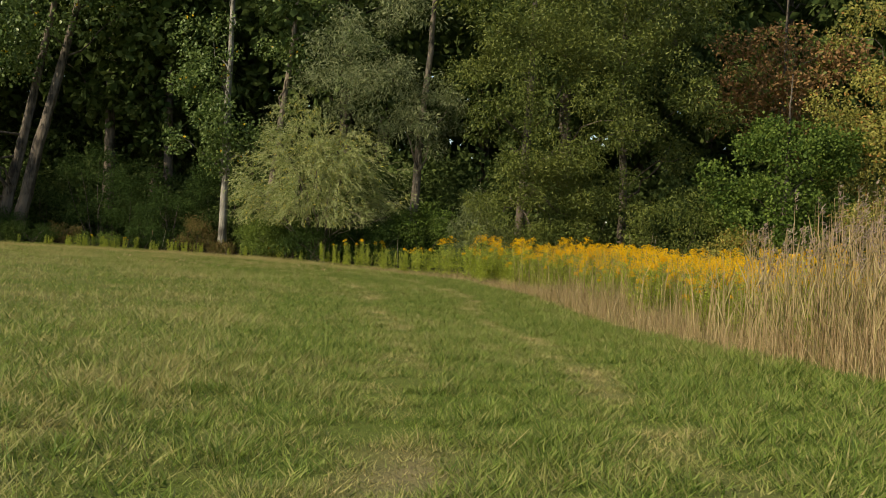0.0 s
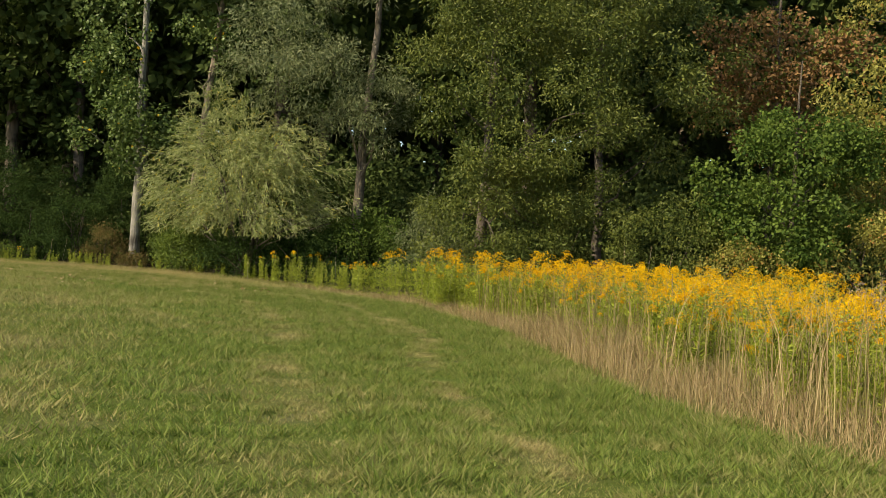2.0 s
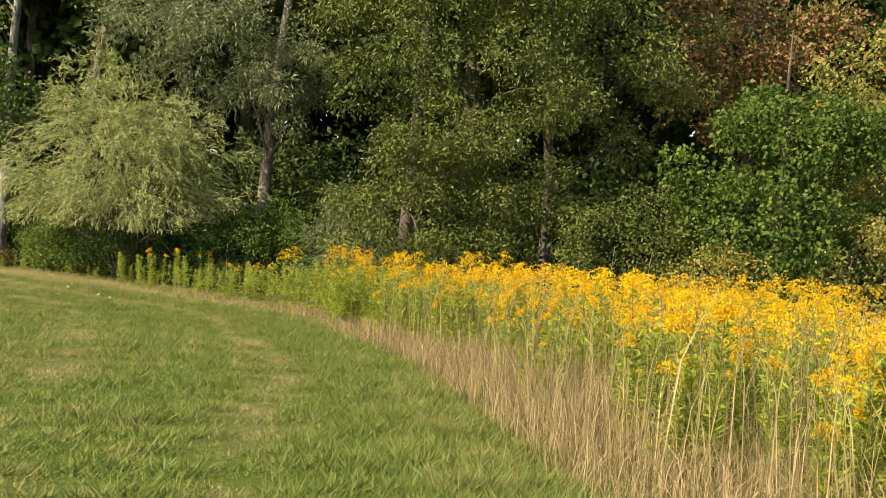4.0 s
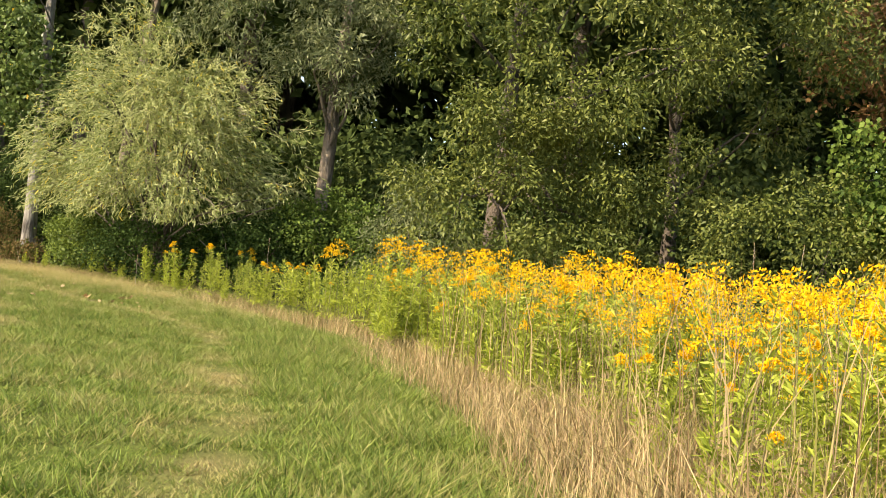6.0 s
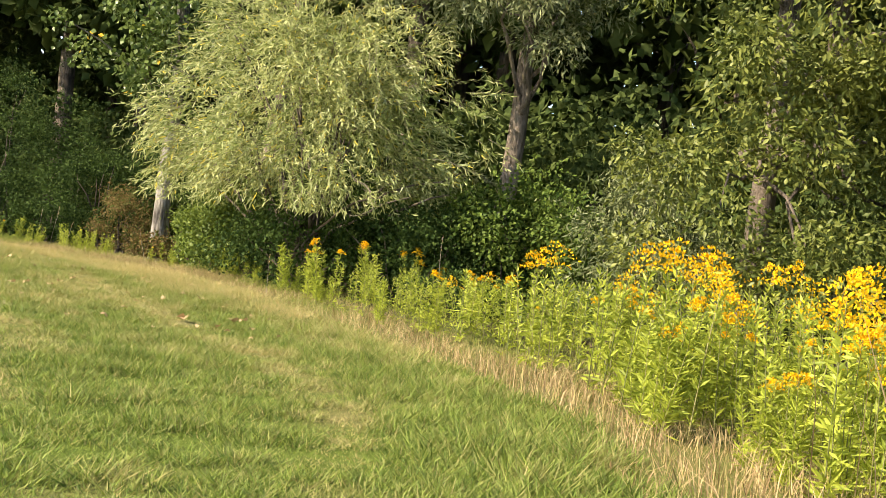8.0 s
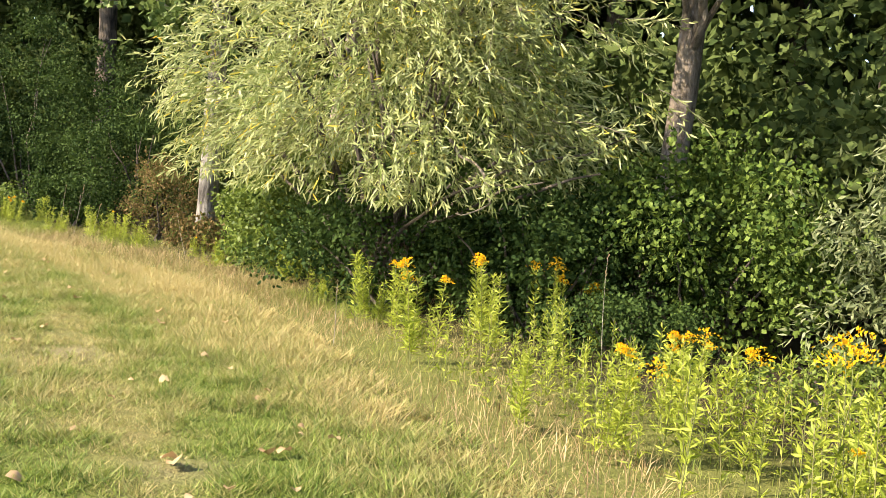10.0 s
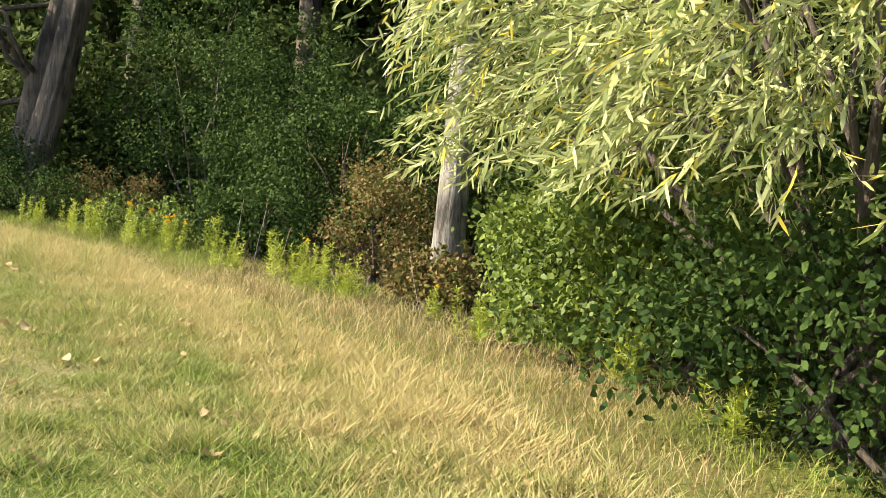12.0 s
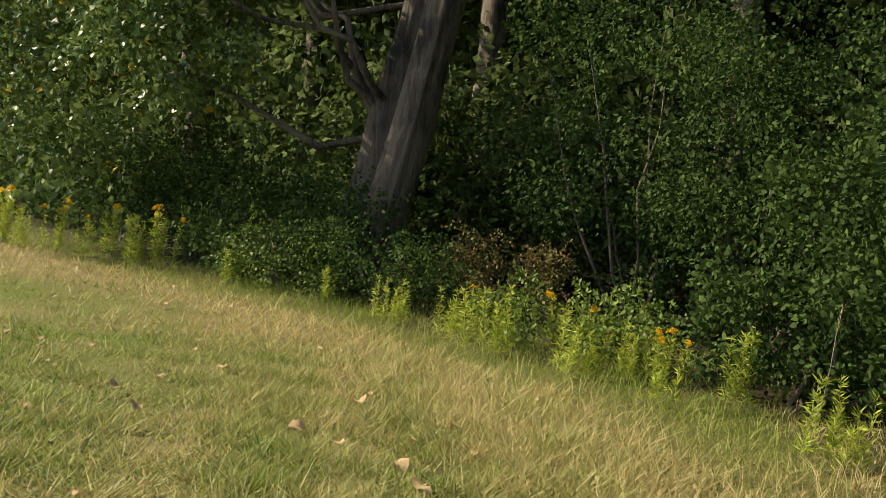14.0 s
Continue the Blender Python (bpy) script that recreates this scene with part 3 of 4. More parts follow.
# the old forked poplar on the far side
tree("old_poplar_tree", "old thick poplar with dark furrowed bark, leaning", (-15.33, 37.13), 14, 0.23, (2.5, 1.5), [((2.0, 0, 11), (3.0, 2.6, 3.4), 34, 0.9, 6000, 0.15, 0.13)], POPLAR, BARK_DARK, 31, limbs=6, sides=30)
tree("old_poplar_tree", "dark poplar trunk with boughs hanging low over the field", (-16.13, 37.58), 14, 0.21, (2.0, 1.5), [((-1.7, -1.6, 3.4), (1.7, 1.0, 1.7), 40, 0.42, 8500, 0.085, 0.075), ((-4.0, -1.8, 4.6), (2.2, 1.4, 3.2), 40, 0.55, 9000, 0.095, 0.085), ((0.3, 0, 9), (3.0, 2.6, 3.8), 34, 0.9, 6000, 0.15, 0.13)], POPLAR, BARK_DARK, 32, limbs=8, sides=26, bare_from=0.12)

tree("old_poplar_tree", "leafy poplar with low boughs at the far corner of the field", (-20.67, 38.82), 13, 0.22, (0.6, 0.2), [((0, -1.4, 3.7), (2.6, 1.6, 3.3), 50, 0.7, 9000, 0.13, 0.11), ((0, 0, 9.5), (3.0, 2.6, 3.2), 34, 0.9, 6000, 0.15, 0.13)], POPLAR, BARK_DARK, 33, limbs=12)

# the overhanging willow
def osier(at, seed):
    rng = np.random.RandomState(seed)
    root = thing("willow_tree", "spreading pale green willow overhanging the field edge", "tree", (at[0], at[1], float(ground_z(at[0], at[1])) - 0.02))
    goals = []
    for k in range(78):
        a = k * 2.4 + rng.uniform(-0.3, 0.3)
        e = rng.uniform(0.0, 1.0) ** 1.15
        ring = math.sqrt(1 - e * e * 0.9) * rng.uniform(0.66, 1.16)
        goals.append((2.6 * math.cos(a) * ring, 1.3 * math.sin(a) * ring, 1.42 + 2.6 * e * rng.uniform(0.85, 1.12) * (1 - 0.12 * math.cos(a)) - 0.25 * (1 - e) * math.sin(a)))
    goals += [(2.2, -1.15, 1.35), (1.9, -1.25, 1.42), (1.55, -1.25, 1.45), (2.4, -0.85, 1.4), (1.0, -1.4, 1.6), (0.3, -1.35, 2.2), (-0.4, -1.3, 2.6), (0.8, -1.2, 2.9), (0.2, -1.0, 3.3), (1.4, -1.0, 2.5), (0.6, -1.35, 1.9), (-0.2, -1.3, 1.6)]
    for k, g in enumerate(goals[::3]):
        r = 0.045 if k < 7 else 0.026
        b = np.array([rng.uniform(-0.2, 0.4), rng.uniform(-0.1, 0.3), 0.0])
        p = bent(b, g, 0.35, rng, 9, 0.12)
        smooth(part("limb", tube(p, np.linspace(r, 0.006, 9), 6), BARK_DARK, root))
    ats, ways, shoots = [], [], []
    tufts = []
    for g in goals:
        tufts += [np.array(g) * np.array([q, q, 1]) + rng.normal(0, 0.2, 3) for q in (1.0, 0.95, 0.78, 0.55)]
    for k in range(3700):
        t0 = tufts[rng.randint(len(tufts))]
        base = t0 + rng.normal(0, 0.13, 3)
        out = unit(np.array([t0[0], t0[1] * 1.3, (t0[2] - 2.0) * 0.5]) + rng.normal(0, 0.55, 3))
        length = rng.uniform(0.25, 0.6)
        m = 17
        s = np.linspace(0, 1, m)[:, None]
        p = base + out * s * length * 0.9 + np.array([0, 0, -1.0]) * (s ** 1.8) * length * rng.uniform(0.15, 0.75) + rng.standard_normal(3) * 0.08 * s
        d = np.gradient(p, axis=0)
        ats.append(p[2:])
        ways.append(unit(d[2:]) * 0.8 + rng.standard_normal((m - 2, 3)) * 0.4 + np.array([0, 0, -0.08]))
        if k % 3 == 0 and p[-1, 2] > 1.1 + 0.55 * step(2.05, 2.6, p[-1, 0]):
            shoots.append(tube(p[::4], [0.004, 0.0035, 0.003, 0.0025, 0.0015], 3))
    at_all, way_all = np.concatenate(ats), np.concatenate(ways)
    low = at_all[:, 2] > 1.1 + 0.55 * step(2.05, 2.6, at_all[:, 0])
    at_all, way_all = at_all[low], way_all[low]
    k = len(at_all)
    part("foliage", leaf_mesh(at_all, way_all, rng.uniform(0.07, 0.13, k), rng.uniform(0.013, 0.02, k), rng, True), WILLOW, root)
    tagged(part("spray", joined(shoots), TWIG, root, "thin drooping shoots"), kind="stuff")
    hook = bent((1.2, -0.5, 1.7), (2.2, -1.3, 1.2), -0.05, rng, 7, 0.2)
    tip = bent((2.2, -1.3, 1.2), (2.0, -1.48, 1.1), -0.05, rng, 5, 0.2)[1:]
    smooth(part("dead_limb", tube(np.concatenate([hook, tip]), np.linspace(0.016, 0.004, 11), 6), TWIG, root, "bare crooked dead limb"))
    return root


osier((-3.95, 31.2), 41).rotation_euler.z = radians(-22)

# shrubs along the front of the wood
shrub("willow_bush", "small grey-green willow bush", (0.95, 28.4), (0.85, 0.6), 2.3, SILVER, 7000, 0.10, 0.024, 51)
shrub("hazel_bush", "bright green leafy bush below the tall willow", (-0.6, 30.4), (1.0, 0.7), 2.1, HAZEL, 6500, 0.075, 0.055, 52)
# shade under the willow and in the thicket is put into these leaves' colour
shrub("dogwood_bush", "green bush with leaves coloured darker for the willow's shade", (-2.9, 31.9), (1.5, 0.8), 2.0, SHADED_SHRUB, 7000, 0.07, 0.05, 53, fine=True)
shrub("dogwood_bush", "green dogwood bush beside the poplar trunk", (-4.9, 32.6), (1.2, 0.8), 1.55, MAPLE, 8000, 0.07, 0.048, 54, fine=True)
shrub("dogwood_bush", "green dogwood bush beside the poplar trunk", (-6.2, 34.5), (0.7, 0.6), 1.5, MAPLE, 5000, 0.065, 0.045, 55, fine=True)
shrub("russet_bush", "small bush with withered russet leaves", (-8.3, 34.9), (0.65, 0.5), 1.35, BRONZE, 5200, 0.045, 0.028, 56, fine=True)
shrub("dogwood_bush", "dense green dogwood thicket with leaves coloured darker for shade", (-9.6, 36.4), (1.3, 0.8), 2.3, SHADED_SHRUB, 9000, 0.058, 0.04, 57, 46, fine=True)
shrub("dogwood_bush", "dense green dogwood thicket with leaves coloured darker for shade", (-11.3, 37.5), (1.5, 0.9), 3.3, SHADED_SHRUB, 10000, 0.06, 0.044, 58, 50)
shrub("dogwood_bush", "dense green dogwood thicket with leaves coloured darker for shade", (-12.57, 37.84), (1.6, 0.9), 4.2, SHADED_SHRUB, 10000, 0.064, 0.046, 59, 50)
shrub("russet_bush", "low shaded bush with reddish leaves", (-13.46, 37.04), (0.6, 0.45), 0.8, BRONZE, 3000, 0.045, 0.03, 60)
shrub("dogwood_bush", "low green bush beside the old poplar", (-16.13, 36.69), (1.3, 0.8), 1.3, SHADED_SHRUB, 6000, 0.065, 0.045, 61)
shrub("dogwood_bush", "low green bush beside the old poplar", (-18.62, 37.67), (1.6, 0.9), 1.7, SHADED_SHRUB, 6000, 0.07, 0.05, 62)
shrub("dogwood_bush", "low green bush beside the old poplar", (-21.74, 38.64), (1.9, 1.0), 2.3, SHADED_SHRUB, 6000, 0.09, 0.06, 63)
shrub("sallow_bush", "olive sallow bush behind the goldenrod", (5.9, 26.5), (1.3, 0.8), 2.7, SALLOW, 9000, 0.085, 0.042, 64)
shrub("sallow_bush", "olive bush with yellow-tinged leaves", (7, 25.4), (0.9, 0.6), 1.8, YELLOWING, 5000, 0.08, 0.05, 65)
shrub("sallow_bush", "olive bush with yellow-tinged leaves", (10.2, 25), (1.6, 0.9), 2.6, YELLOWING, 7000, 0.09, 0.055, 66)
shrub("sallow_bush", "olive bush with yellow-tinged leaves", (13.4, 24.2), (1.9, 1.0), 3.2, YELLOWING, 7000, 0.10, 0.06, 67)

# more bushes whose leaf colour is darkened to stand for shade
shrub("dogwood_bush", "low bush with leaves coloured darker for the willow's shade", (-3.7, 30.9), (1.3, 0.7), 1.3, SHADED_SHRUB, 6000, 0.06, 0.042, 160, fine=True)
shrub("dogwood_bush", "low bush with leaves coloured darker for the willow's shade", (-2.1, 30.3), (1.0, 0.6), 1.5, SHADED_SHRUB, 5000, 0.06, 0.042, 161, fine=True)
shrub("dogwood_bush", "low bush with leaves coloured darker for the willow's shade", (-2.75, 30.75), (1.0, 0.5), 1.3, SHADED_SHRUB, 6000, 0.05, 0.036, 173, 50, fine=True)
shrub("dogwood_bush", "bush between the willow and the hazel, coloured darker for shade", (-1.5, 30.7), (1.0, 0.6), 1.7, SHADED_SHRUB, 6500, 0.055, 0.04, 174, 50, fine=True)
shrub("dogwood_bush", "low brownish bush at the poplar's foot", (-7.25, 34.0), (0.45, 0.3), 0.5, BRONZE, 2200, 0.055, 0.038, 162, fine=True)
shrub("dogwood_bush", "green bush beside the poplar trunk", (-5.7, 33.2), (0.9, 0.5), 1.3, MAPLE, 5000, 0.06, 0.042, 163, fine=True)
shrub("nettle_patch", "patch of green nettles at the wood's edge", (-11.86, 35.71), (0.9, 0.4), 0.55, MAPLE, 2600, 0.05, 0.03, 164, fine=True)
shrub("nettle_patch", "patch of green nettles at the old poplar's foot", (-14.35, 36.42), (1.1, 0.4), 0.75, SHADED_SHRUB, 3600, 0.05, 0.034, 165)
shrub("nettle_patch", "patch of green nettles at the old poplar's foot", (-15.6, 36.33), (0.9, 0.4), 0.8, MAPLE, 3000, 0.05, 0.034, 166)
shrub("dogwood_bush", "bush at the thicket's foot, coloured darker for shade", (-10.2, 35.5), (0.8, 0.45), 0.9, SHADED_SHRUB, 4200, 0.055, 0.04, 167, fine=True)

shrub("dogwood_bush", "tall thicket behind the poplar, coloured darker for shade", (-8.3, 37.2), (1.5, 0.9), 3.4, SHADED_SHRUB, 9000, 0.07, 0.05, 168, 50)
shrub("dogwood_bush", "low green bush at the field's far corner", (-24.68, 39.36), (1.8, 1.0), 1.9, SHADED_SHRUB, 5000, 0.1, 0.07, 169)
shrub("dogwood_bush", "low green bush at the field's far corner", (-27.52, 40.25), (1.9, 1.0), 2.4, SHADED_SHRUB, 5000, 0.1, 0.07, 170)

shrub("nettle_patch", "patch of green nettles below the hazel", (-1.2, 29.3), (0.8, 0.4), 0.6, SHADED_SHRUB, 2600, 0.05, 0.034, 171)
shrub("nettle_patch", "patch of green nettles below the hazel", (0.2, 28.2), (0.8, 0.4), 0.6, MAPLE, 2400, 0.05, 0.034, 172)

# woodland behind: shaded understorey and tall trees
rng = np.random.RandomState(70)
under = shrub("understorey_bush", "shaded dark green woodland undergrowth", (-10.5, 40.0), (2.0, 1.3), 3.2, SHADE, 2300, 0.2, 0.135, 71, 34, group="woodland undergrowth")
for x, y, s in [(-7.3, 37.5, 0.9), (-4.4, 36.4, 0.9), (-1.8, 34.2, 0.8), (0.4, 32.6, 0.9), (-0.9, 34.6, 1.2), (1.2, 34.8, 1.3), (-3.0, 35.0, 1.1), (2.6, 31.0, 0.9), (4.4, 31.5, 0.9), (7.8, 30.0, 1.0), (12, 31, 1.2), (-14, 42, 1.2), (-18, 42.5, 1.2), (-22.5, 43, 1.4), (-27, 44.5, 1.6), (-6, 41, 1.3), (-1.5, 39, 1.4), (3.5, 36, 1.3), (8, 36, 1.4), (14, 36, 1.7), (-32, 46, 1.8), (-34, 41, 1.2), (-15.6, 40.6, 0.8), (-18.6, 40.8, 0.8), (-17.0, 41.2, 0.9), (-29, 39.7, 0.5), (-32.5, 40.2, 0.55), (-36, 40.8, 0.6), (-40, 41.5, 0.7), (-46, 42.3, 0.8), (11, 42, 1.8), (-14, 52.5, 2.3), (-11, 50, 2.0), (13, 46, 2.0), (17, 42, 1.8), (-38.5, 42.5, 1.4), (-44, 44, 1.6), (-50, 46, 1.8), (-11, 45, 1.7), (-17, 47, 1.9), (-23, 49, 2.1), (19, 29, 1.5)]:
    copy_thing(under, pose(x, y, float(ground_z(x, y)) - 0.02, 0, 0, rng.uniform(0, 360)) @ Matrix.Scale(s, 4))
tall = [tree("woodland_tree", "tall shaded woodland tree with dark bark", (-12.4, 44), 17, 0.24, (0.6, 0.3), [((0.3, 0, 10.5), (3.6, 3.2, 6.0), 60, 1.15, 3600, 0.46, 0.32)], SHADE, BARK_DARK, 81, limbs=10, group="woodland trees"),
        tree("woodland_tree", "tall shaded woodland tree with dark bark", (-18.9, 43.5), 18, 0.3, (-0.8, 0.5), [((-0.4, 0, 11.5), (3.8, 3.4, 6.0), 60, 1.2, 3600, 0.46, 0.32)], SHADE, BARK_DARK, 82, limbs=10, group="woodland trees")]
for k, (x, y, s) in enumerate([(-8.6, 40.5, 0.9), (-3.6, 38, 0.9), (2.6, 38.2, 0.95), (4, 35, 0.9), (8.2, 40, 1.0), (13.5, 40, 1.0), (-24, 44, 1.0), (-29, 44.5, 1.1), (-15.5, 48, 1.1), (-21.5, 50, 1.15), (-9, 48.5, 1.1), (-3, 46, 1.15), (3, 44, 1.1), (19, 38, 1.05), (-34, 48, 1.2), (-27.5, 52, 1.2), (9, 49, 1.2), (-40, 46, 1.2), (24, 33, 1.0), (-5.5, 53, 1.3), (-14, 55, 1.3), (2, 54, 1.3), (-10.8, 40.6, 0.85), (-13.4, 41.4, 0.9), (-13.0, 50, 1.05), (-16.5, 52.5, 1.2), (11.5, 45, 1.0), (16.5, 47, 1.1)]):
    copy_thing(tall[k % 2], pose(x, y, float(ground_z(x, y)) - 0.03, 0, 0, rng.uniform(0, 360)) @ Matrix.Scale(s, 4))


def far_woods():
    """The depth of the wood beyond the first trees."""
    rng = np.random.RandomState(90)
    n = 52000
    x = rng.uniform(-75, 55, n)
    z = rng.uniform(0, 19, n) + 2 * wave(x, x * 0, 0.4, 20)
    y = 60 + rng.uniform(-2, 6, n) - 0.22 * np.maximum(x - 5, 0) + 1.5 * wave(x, z, 0.6, 21)
    at = np.stack([x, y, np.maximum(z, 0.1)], -1)
    ob = part("far_woods", leaf_mesh(at, rng.standard_normal((n, 3)), rng.uniform(0.7, 1.4, n), rng.uniform(0.6, 1.1, n), rng), SHADE)
    tagged(ob, "dense dark woodland in the distance", "woods", kind="stuff")


far_woods()


# ---- goldenrod ----
def rod(rng, h, bloom, leafy=1.0, long=1.0, sprays=11, florets=9):
    """One stem: stalk, narrow leaves up the stalk, and an arching golden plume. bloom: size of the plume in metres, 0 for none."""
    lean = rng.normal(0, 0.07, 2)
    top = np.array([lean[0] * h, lean[1] * h, h])
    s = np.linspace(0, 1, 5)[:, None]
    p = top * s + np.array([lean[0], lean[1], 0]) * (s ** 2 - s) * 0.3
    stalk = tube(p, np.linspace(0.004, 0.002, 5), 3)
    m = int((30 + 20 * h) * leafy)
    u = rng.uniform(0.12, 0.97, m)[:, None]
    at = top * u
    a = rng.uniform(0, 2 * np.pi, m)
    way = np.stack([np.cos(a), np.sin(a), rng.uniform(-0.25, 1.5, m)], -1)
    leaves = leaf_mesh(at, way, long * rng.uniform(0.06, 0.11, m) * (1.15 - 0.55 * u[:, 0]), 0.016, rng)
    flowers = None
    if bloom:
        ats, ways = [], []
        for k in range(sprays):
            b = rng.uniform(0, 2 * np.pi)
            v0 = np.array([math.cos(b), math.sin(b), 0])
            length = bloom * rng.uniform(0.45, 1.0) * (0.6 + 0.6 * k / sprays)
            q = np.linspace(0.05, 1, florets)[:, None]
            c = top + np.array([0, 0, -bloom * 0.8 * k / sprays + 0.3 * bloom]) + v0 * q * length + np.array([0, 0, 1.0]) * (0.45 * q - 0.55 * q ** 2) * length
            ats.append(c + rng.normal(0, 0.004, (florets, 3)))
            ways.append(rng.standard_normal((florets, 3)) * 0.6 + v0 * 0.6 + np.array([0, 0, 0.7]))
        flowers = leaf_mesh(np.concatenate(ats), np.concatenate(ways), 0.024 if florets < 10 else 0.019, 0.012 if florets < 10 else 0.01, rng)
    return stalk, leaves, flowers


def goldenrod_things():
    rng = np.random.RandomState(101)
    kinds = []
    for k in range(8):
        root = thing("goldenrod_plant", "flowering goldenrod with yellow plumes and narrow green leaves", "goldenrod", (0, 0, 0), "goldenrod along the field edge")
        leaves = []
        for q in range(5):
            off = np.append(rng.normal(0, 0.085, 2), 0)
            bloom = (0.15 if k < 3 else 0.075) * rng.uniform(0.7, 1.25) if rng.rand() < (0.6 if k < 5 else 0.12) else 0
            stalk, leaf, flower = rod(rng, 0.85 * rng.uniform(0.7, 1.06) if not bloom else 0.85 * rng.uniform(0.9, 1.1), bloom, 1.9, 1.35, 13, 11)
            part("stem", (stalk[0] + off, stalk[1]), ROD_STEM, root)
            leaves.append((leaf[0] + off, leaf[1]))
            if flower:
                tagged(part("flower_plume", (flower[0] + off, flower[1]), ROD_FLOWER, root, "golden yellow plume"), kind="stuff")
        part("foliage", joined(leaves), ROD_LEAF, root)
        kinds.append(root)
    sprout = thing("goldenrod_sprout", "leafy lime-green goldenrod plant without flowers", "goldenrod", (0, 0, 0), "young goldenrod along the field edge")
    leaves = []
    for q in range(8):
        off = np.append(rng.normal(0, 0.24, 2), 0)
        stalk, leaf, flower = rod(rng, 0.85 * rng.uniform(0.4, 1.05), 0, 1.8, 1.7)
        part("stem", (stalk[0] + off, stalk[1]), ROD_STEM, sprout)
        leaves.append((leaf[0] + off, leaf[1]))
    part("foliage", joined(leaves), ROD_LEAF, sprout)
    # single plants in the dry strip on the far side: x, y, height
    spots = [(-2.67, 28.35, 0.7), (-2.3, 29.0, 0.74), (-3.5, 29.75, 0.68), (-3.15, 29.55, 0.6), (-2.5, 29.95, 0.66), (-1.9, 29.6, 0.68), (-1.55, 29.9, 0.6), (-5.55, 33.3, 0.6), (-8.9, 34.6, 0.55), (-8.6, 34.35, 0.6),
             (-10.7, 34.75, 0.5), (-10.4, 35.05, 0.62), (-12.04, 35.71, 0.5), (-12.93, 35.97, 0.55), (-16.13, 36.06, 0.6), (-17.38, 36.15, 0.8), (-18, 36.24, 0.75), (-18.8, 36.42, 0.7), (-6.9, 33.2, 0.4), (-14.71, 36.06, 0.5), (-19.16, 35.89, 0.75), (-19.69, 35.8, 0.7), (-20.23, 35.89, 0.8), (-18.62, 35.97, 0.7), (-20.76, 36.06, 0.8), (-5.4, 32.2, 0.45), (-5.2, 32.5, 0.4), (-11.6, 35.6, 0.45)]
    n = 0
    while n < 150:
        y = rng.uniform(6.5, 28)
        x = rng.uniform(-2, 5)
        d = float(border_distance(np.array([x]), np.array([y]))[0])
        if -2.0 < d < (-0.75 if y < 14 else -0.5 if y < 22 else -0.3) and rng.rand() < (0.5 if y > 24 else 1) and wood_depth(x, y) < -0.6:
            spots.append((x, y, rng.uniform(0.66, 1.0) * (1.0 if 10 < y < 22 else 0.9)))
            n += 1
    # leafy young plants without flowers along the far edge
    young = [(-9.6, 34.3, 0.42), (-11.5, 35.08, 0.45), (-12.22, 35.35, 0.5), (-12.84, 35.53, 0.42), (-8.4, 33.9, 0.4), (-6.3, 32.5, 0.42), (-5, 31.9, 0.5), (-13.55, 35.71, 0.4), (-4.3, 31, 0.4), (-3.4, 29.9, 0.42), (-11.2, 35.3, 0.4), (-17.73, 36.06, 0.6), (-21.21, 36.15, 0.7), (-21.83, 36.24, 0.75), (-9, 34.3, 0.5), (-2.9, 28.9, 0.4)]
    for x, y, h in young:
        copy_thing(sprout, pose(x, y, float(ground_z(x, y)) - 0.01, rng.uniform(-6, 6), rng.uniform(-6, 6), rng.uniform(0, 360)) @ Matrix.Scale(h / 0.85, 4))
    sprout.matrix_basis = pose(-7.9, 33.6, float(ground_z(-7.9, 33.6)) - 0.01) @ Matrix.Scale(0.5, 4)
    for k, (x, y, h) in enumerate(spots):
        m = pose(x, y, float(ground_z(x, y)) - 0.01, rng.uniform(-5, 5), rng.uniform(-5, 5), rng.uniform(0, 360)) @ Matrix.Scale(h / 0.85, 4)
        if k < 8:
            kinds[(3, 4, 5, 6, 7, 0, 1, 2)[k]].matrix_basis = m
        else:
            copy_thing(kinds[(3, 5, 4, 6, 7)[k % 5]] if y > 23.5 else kinds[k % 8], m)


goldenrod_things()


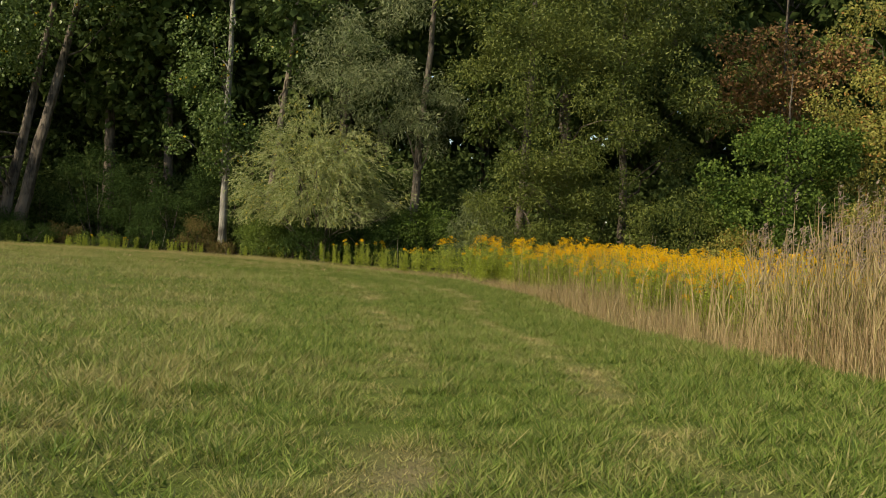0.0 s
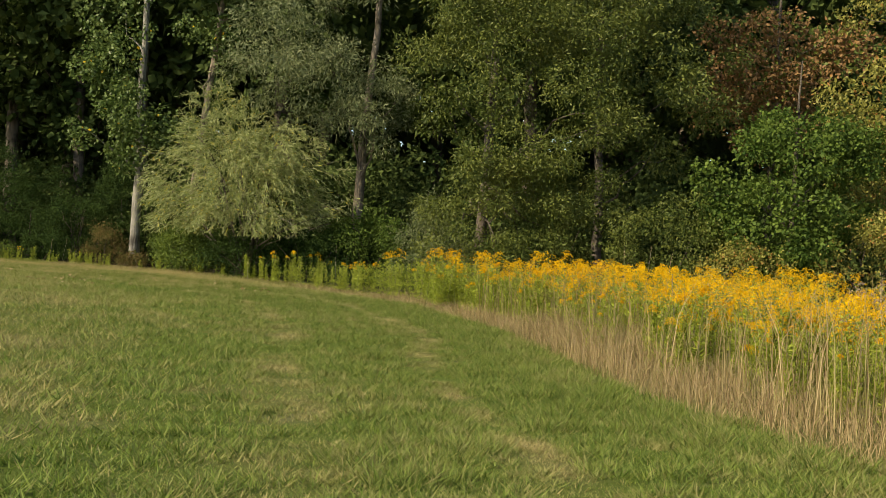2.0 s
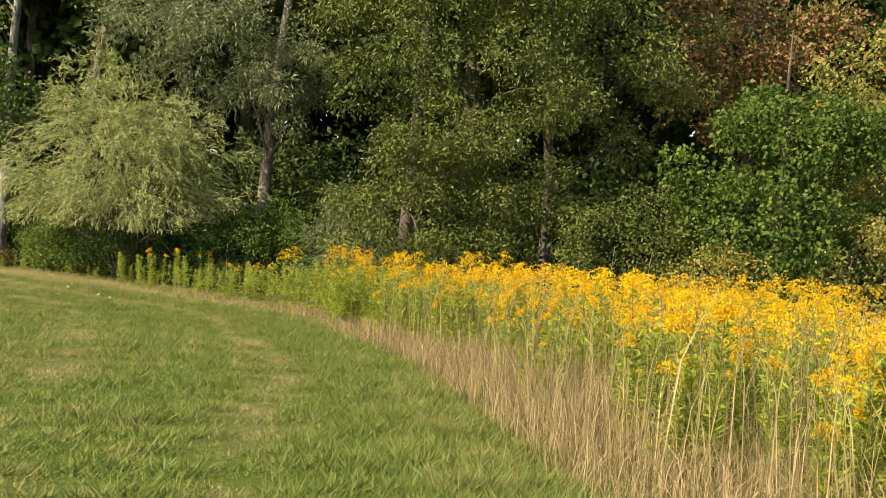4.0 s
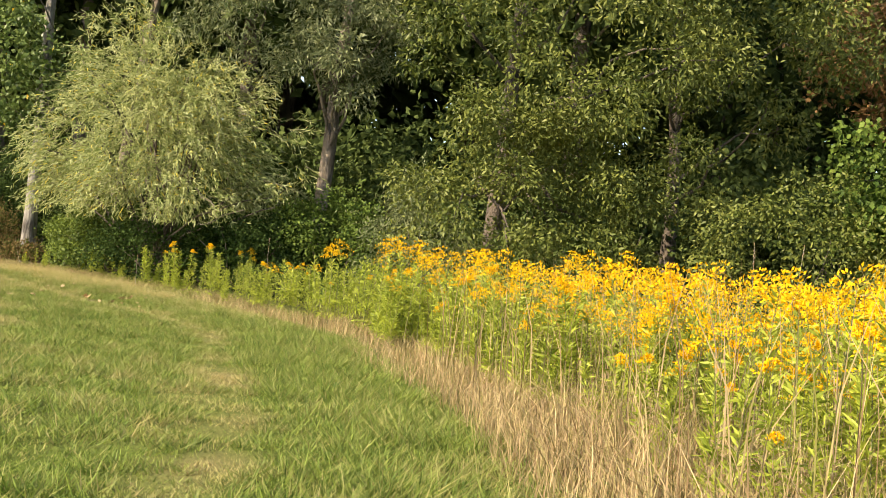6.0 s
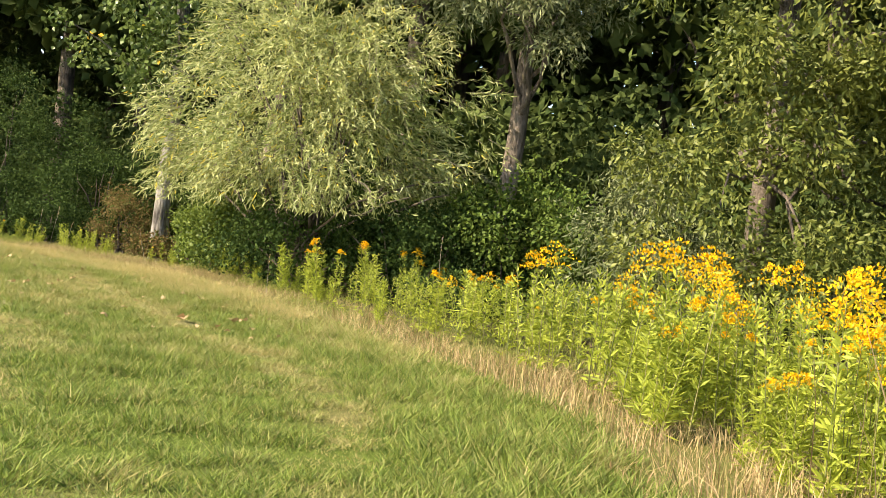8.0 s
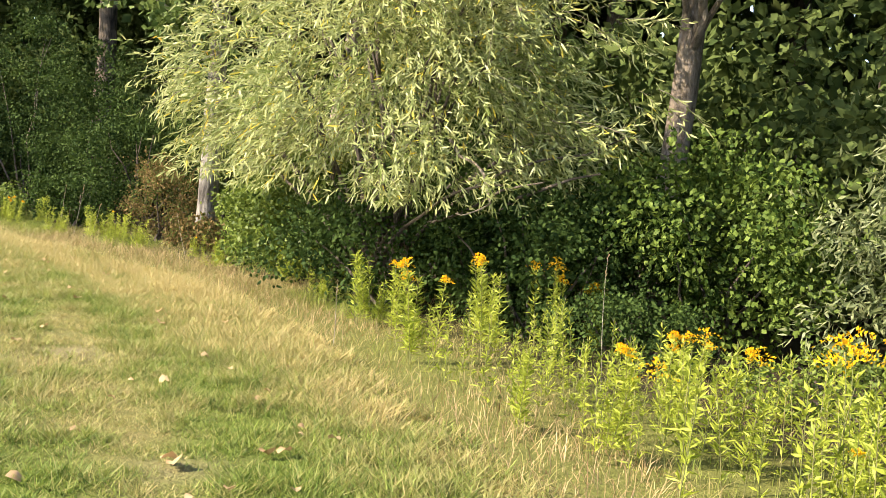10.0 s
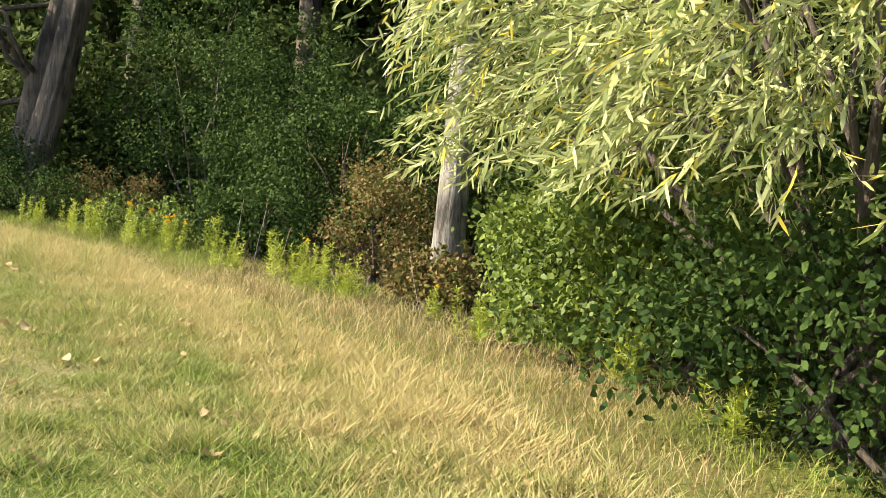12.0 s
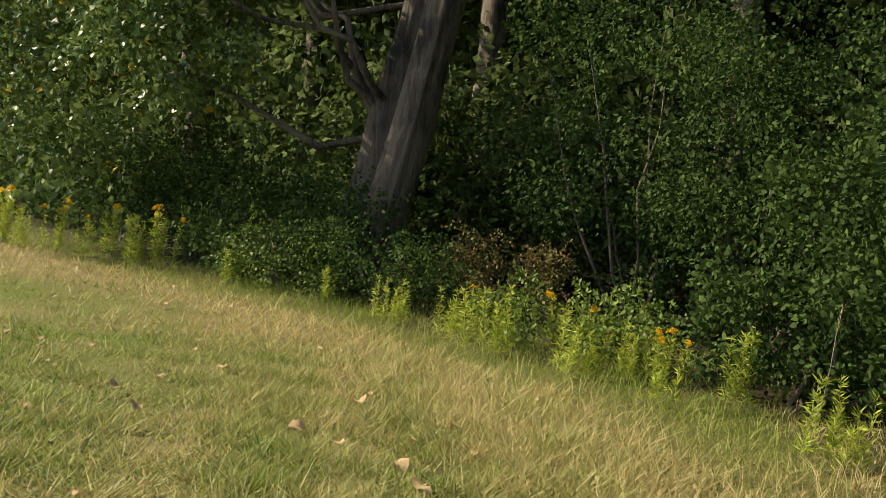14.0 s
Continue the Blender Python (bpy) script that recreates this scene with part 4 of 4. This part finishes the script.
def goldenrod_stand():
    rng = np.random.RandomState(102)
    n = 2500
    x, y = rng.uniform(-2.5, 13, n * 4), rng.uniform(7.5, 29, n * 4)
    d = border_distance(x, y)
    keep = (d < np.interp(y, [9, 13, 16, 23, 26], [-1.15, -1.0, -0.72, -0.55, -0.4]) + 0.22 * wave(x, y, 1.5, 30)) & (wood_depth(x, y) < -0.5) & (d > -6.5) & (rng.rand(len(x)) < step(6.5, 11, y) * 0.9 + 0.1)
    x, y, d = x[keep][:n], y[keep][:n], d[keep][:n]
    stand = thing("goldenrod_stand", "dense stand of yellow flowering goldenrod before the wood", "goldenrod", (0, 0, 0), kind="stuff")
    stalks, leaves, flowers = [], [], []
    kinds = 8
    pick = rng.randint(kinds, size=len(x))
    pick = np.where(rng.rand(len(x)) < np.where(y > 23.5, 0.88, np.where(y < 12, 0.55, 0.44)), 7, pick)
    for k in range(kinds):
        geo = rod(rng, 0.88 if k < 7 else 0.75, (0.15 + 0.012 * k) if k < 7 else 0)
        w = pick == k
        pos = np.stack([x[w], y[w], ground_z(x[w], y[w])], -1)
        m = len(pos)
        size = rng.uniform(0.72, 1.12, m) * (1 + 0.17 * wave(x[w], y[w], 0.8, 31)) * np.where(d[w] < -3, 0.88, 1.0) * np.interp(y[w], [8, 12, 16, 22, 25], [0.96, 0.98, 1.02, 1.0, 0.92])
        lean = rng.normal(0, 0.06, (m, 2))
        turn = rng.uniform(0, 6.28, m)
        stalks.append(scatter_copies(geo[0], pos, turn, size, lean))
        leaves.append(scatter_copies(geo[1], pos, turn, size, lean))
        if geo[2] is not None:
            flowers.append(scatter_copies(geo[2], pos, turn, size, lean))
    tagged(part("stalks", joined(stalks), ROD_STEM, stand), kind="stuff")
    tagged(part("foliage", joined(leaves), ROD_LEAF, stand), kind="stuff")
    tagged(part("flower_plumes", joined(flowers), ROD_FLOWER, stand, "golden yellow plumes"), kind="stuff")


goldenrod_stand()


# ---- reeds, tall grass, fallen leaves ----
def reed_clump(at, stems, height, seed):
    rng = np.random.RandomState(seed)
    root = thing("reed_clump", "tall reed grass with feathery pinkish plumes", "reed", (at[0], at[1], float(ground_z(*at)) - 0.01), "reeds by the field edge")
    st, lv, pl = [], [], []
    for k in range(stems):
        off = np.append(rng.normal(0, 0.22, 2), 0)
        h = height * rng.uniform(0.7, 1.05)
        top = off + np.array([rng.normal(0, 0.08), rng.normal(0, 0.08), h])
        p = bent(off, top, 0, rng, 5, 0.02)
        st.append(tube(p, np.linspace(0.004, 0.0015, 5), 3))
        m = 5
        u = rng.uniform(0.2, 0.75, m)[:, None]
        a = rng.uniform(0, 6.28, m)
        lv.append(leaf_mesh(off + (top - off) * u, np.stack([np.cos(a), np.sin(a), rng.uniform(1.4, 4.5, m)], -1), rng.uniform(0.15, 0.32, m), 0.010, rng, True))
        if rng.rand() < 0.7:
            q = 16
            w = rng.uniform(-0.02, 0.16, q)[:, None]
            pl.append(leaf_mesh(top - np.array([0, 0, 1.0]) * w + rng.normal(0, 0.012, (q, 3)), rng.standard_normal((q, 3)) * 0.5 + np.array([0.5, 0.1, 0.6]), 0.05, 0.008, rng))
    for g in st:
        part("stem", g, HAY, root)
    part("foliage", joined(lv), REED, root)
    for g in pl:
        part("plume", g, PLUME, root, "feathery pinkish brown plume")


rng = np.random.RandomState(120)
for k in range(26):
    y = rng.uniform(7.9, 10.0)
    off = rng.uniform(0.25, 1.6)
    reed_clump((float(np.interp(y, BORDER[:, 1][:14], BORDER[:, 0][:14])) + off, y), 14, rng.uniform(1.0, 1.3) + 0.25 * min(off, 1), 200 + k)
for k in range(14):
    y = rng.uniform(9, 16)
    reed_clump((float(np.interp(y, BORDER[:, 1][:14], BORDER[:, 0][:14])) + rng.uniform(1.6, 4.5), y), 7, rng.uniform(0.9, 1.2), 240 + k)


def tall_stalks():
    """Single long grass stalks that stand out of the edge."""
    rng = np.random.RandomState(130)
    spots = [(-1.35, 28.3, 0.95), (-9.35, 34.3, 0.75), (-9.8, 34.6, 0.7), (-3.4, 28.6, 0.5), (-9, 34.2, 0.5), (-6.9, 33, 0.55), (3.4, 20.6, 1.25), (3.9, 21.2, 1.3), (3.0, 17.0, 1.2), (2.6, 15.0, 1.0)]
    for x, y, h in spots:
        root = thing("grass_stalk", "single tall pale dry grass stalk", "grass stalk", (x, y, float(ground_z(x, y)) - 0.01), "tall dry stalks")
        p = bent((0, 0, 0), (rng.normal(0, 0.1), rng.normal(0, 0.05), h), 0, rng, 6, 0.04)
        smooth(part("stalk", tube(p, np.linspace(0.004, 0.0015, 6), 4), PALE_TWIG, root))
        q = 14
        at = p[-1] - (p[-1] - p[-2]) * rng.uniform(0, 0.9, q)[:, None]
        part("seed_head", leaf_mesh(at, rng.standard_normal((q, 3)) * 0.3 + np.array([0, 0, 1.0]), 0.03, 0.006, rng), HAY, root)


tall_stalks()


def fallen_leaves():
    rng = np.random.RandomState(140)
    shape = None
    n = 0
    tries = 0
    lying = [(-2.75, 25.8), (-2.68, 25.86), (-3.05, 25.45), (-3.1, 25.5), (-4.76, 28.46), (-6.62, 30.7), (-7.63, 31.68), (-8.15, 30.39), (-8.23, 31.89), (-9.06, 30.93), (-11.23, 32.58), (-11.47, 33.19)]
    while n < 250 and tries < 20000:
        tries += 1
        x, y = rng.uniform(-16, 1), rng.uniform(24.5, 36)
        if n < len(lying):
            x, y = lying[n]
        d = float(border_distance(np.array([x]), np.array([y]))[0])
        if n >= len(lying) and not (0.1 < d < 5.5) or path_distance(np.array([x]), np.array([y]))[0] > 7:
            continue
        if shape is None:
            a = np.linspace(0, 2 * np.pi, 9)[:-1]
            r = np.array([0.042, 0.034, 0.03, 0.031, 0.02, 0.031, 0.03, 0.034])
            v = np.concatenate([[(0, 0, 0.004)], np.stack([r * np.cos(a), r * np.sin(a), 0.006 + 0.012 * np.cos(2 * a)], -1)])
            f = np.array([(0, 1 + k, 1 + (k + 1) % 8) for k in range(8)])
            shape = part("fallen_leaf", (v, f), FALLEN)
            tagged(shape, "curled dry poplar leaf lying on the grass", "fallen leaf", "leaves on the grass")
            ob = shape
        else:
            ob = copy_thing(shape, Matrix())
        ob.matrix_basis = pose(x, y, float(ground_z(x, y)) + 0.035, rng.uniform(-25, 25), rng.uniform(-25, 25), rng.uniform(0, 360)) @ Matrix.Scale(1.25 if n < len(lying) else rng.uniform(0.45, 1.15), 4)
        n += 1


fallen_leaves()
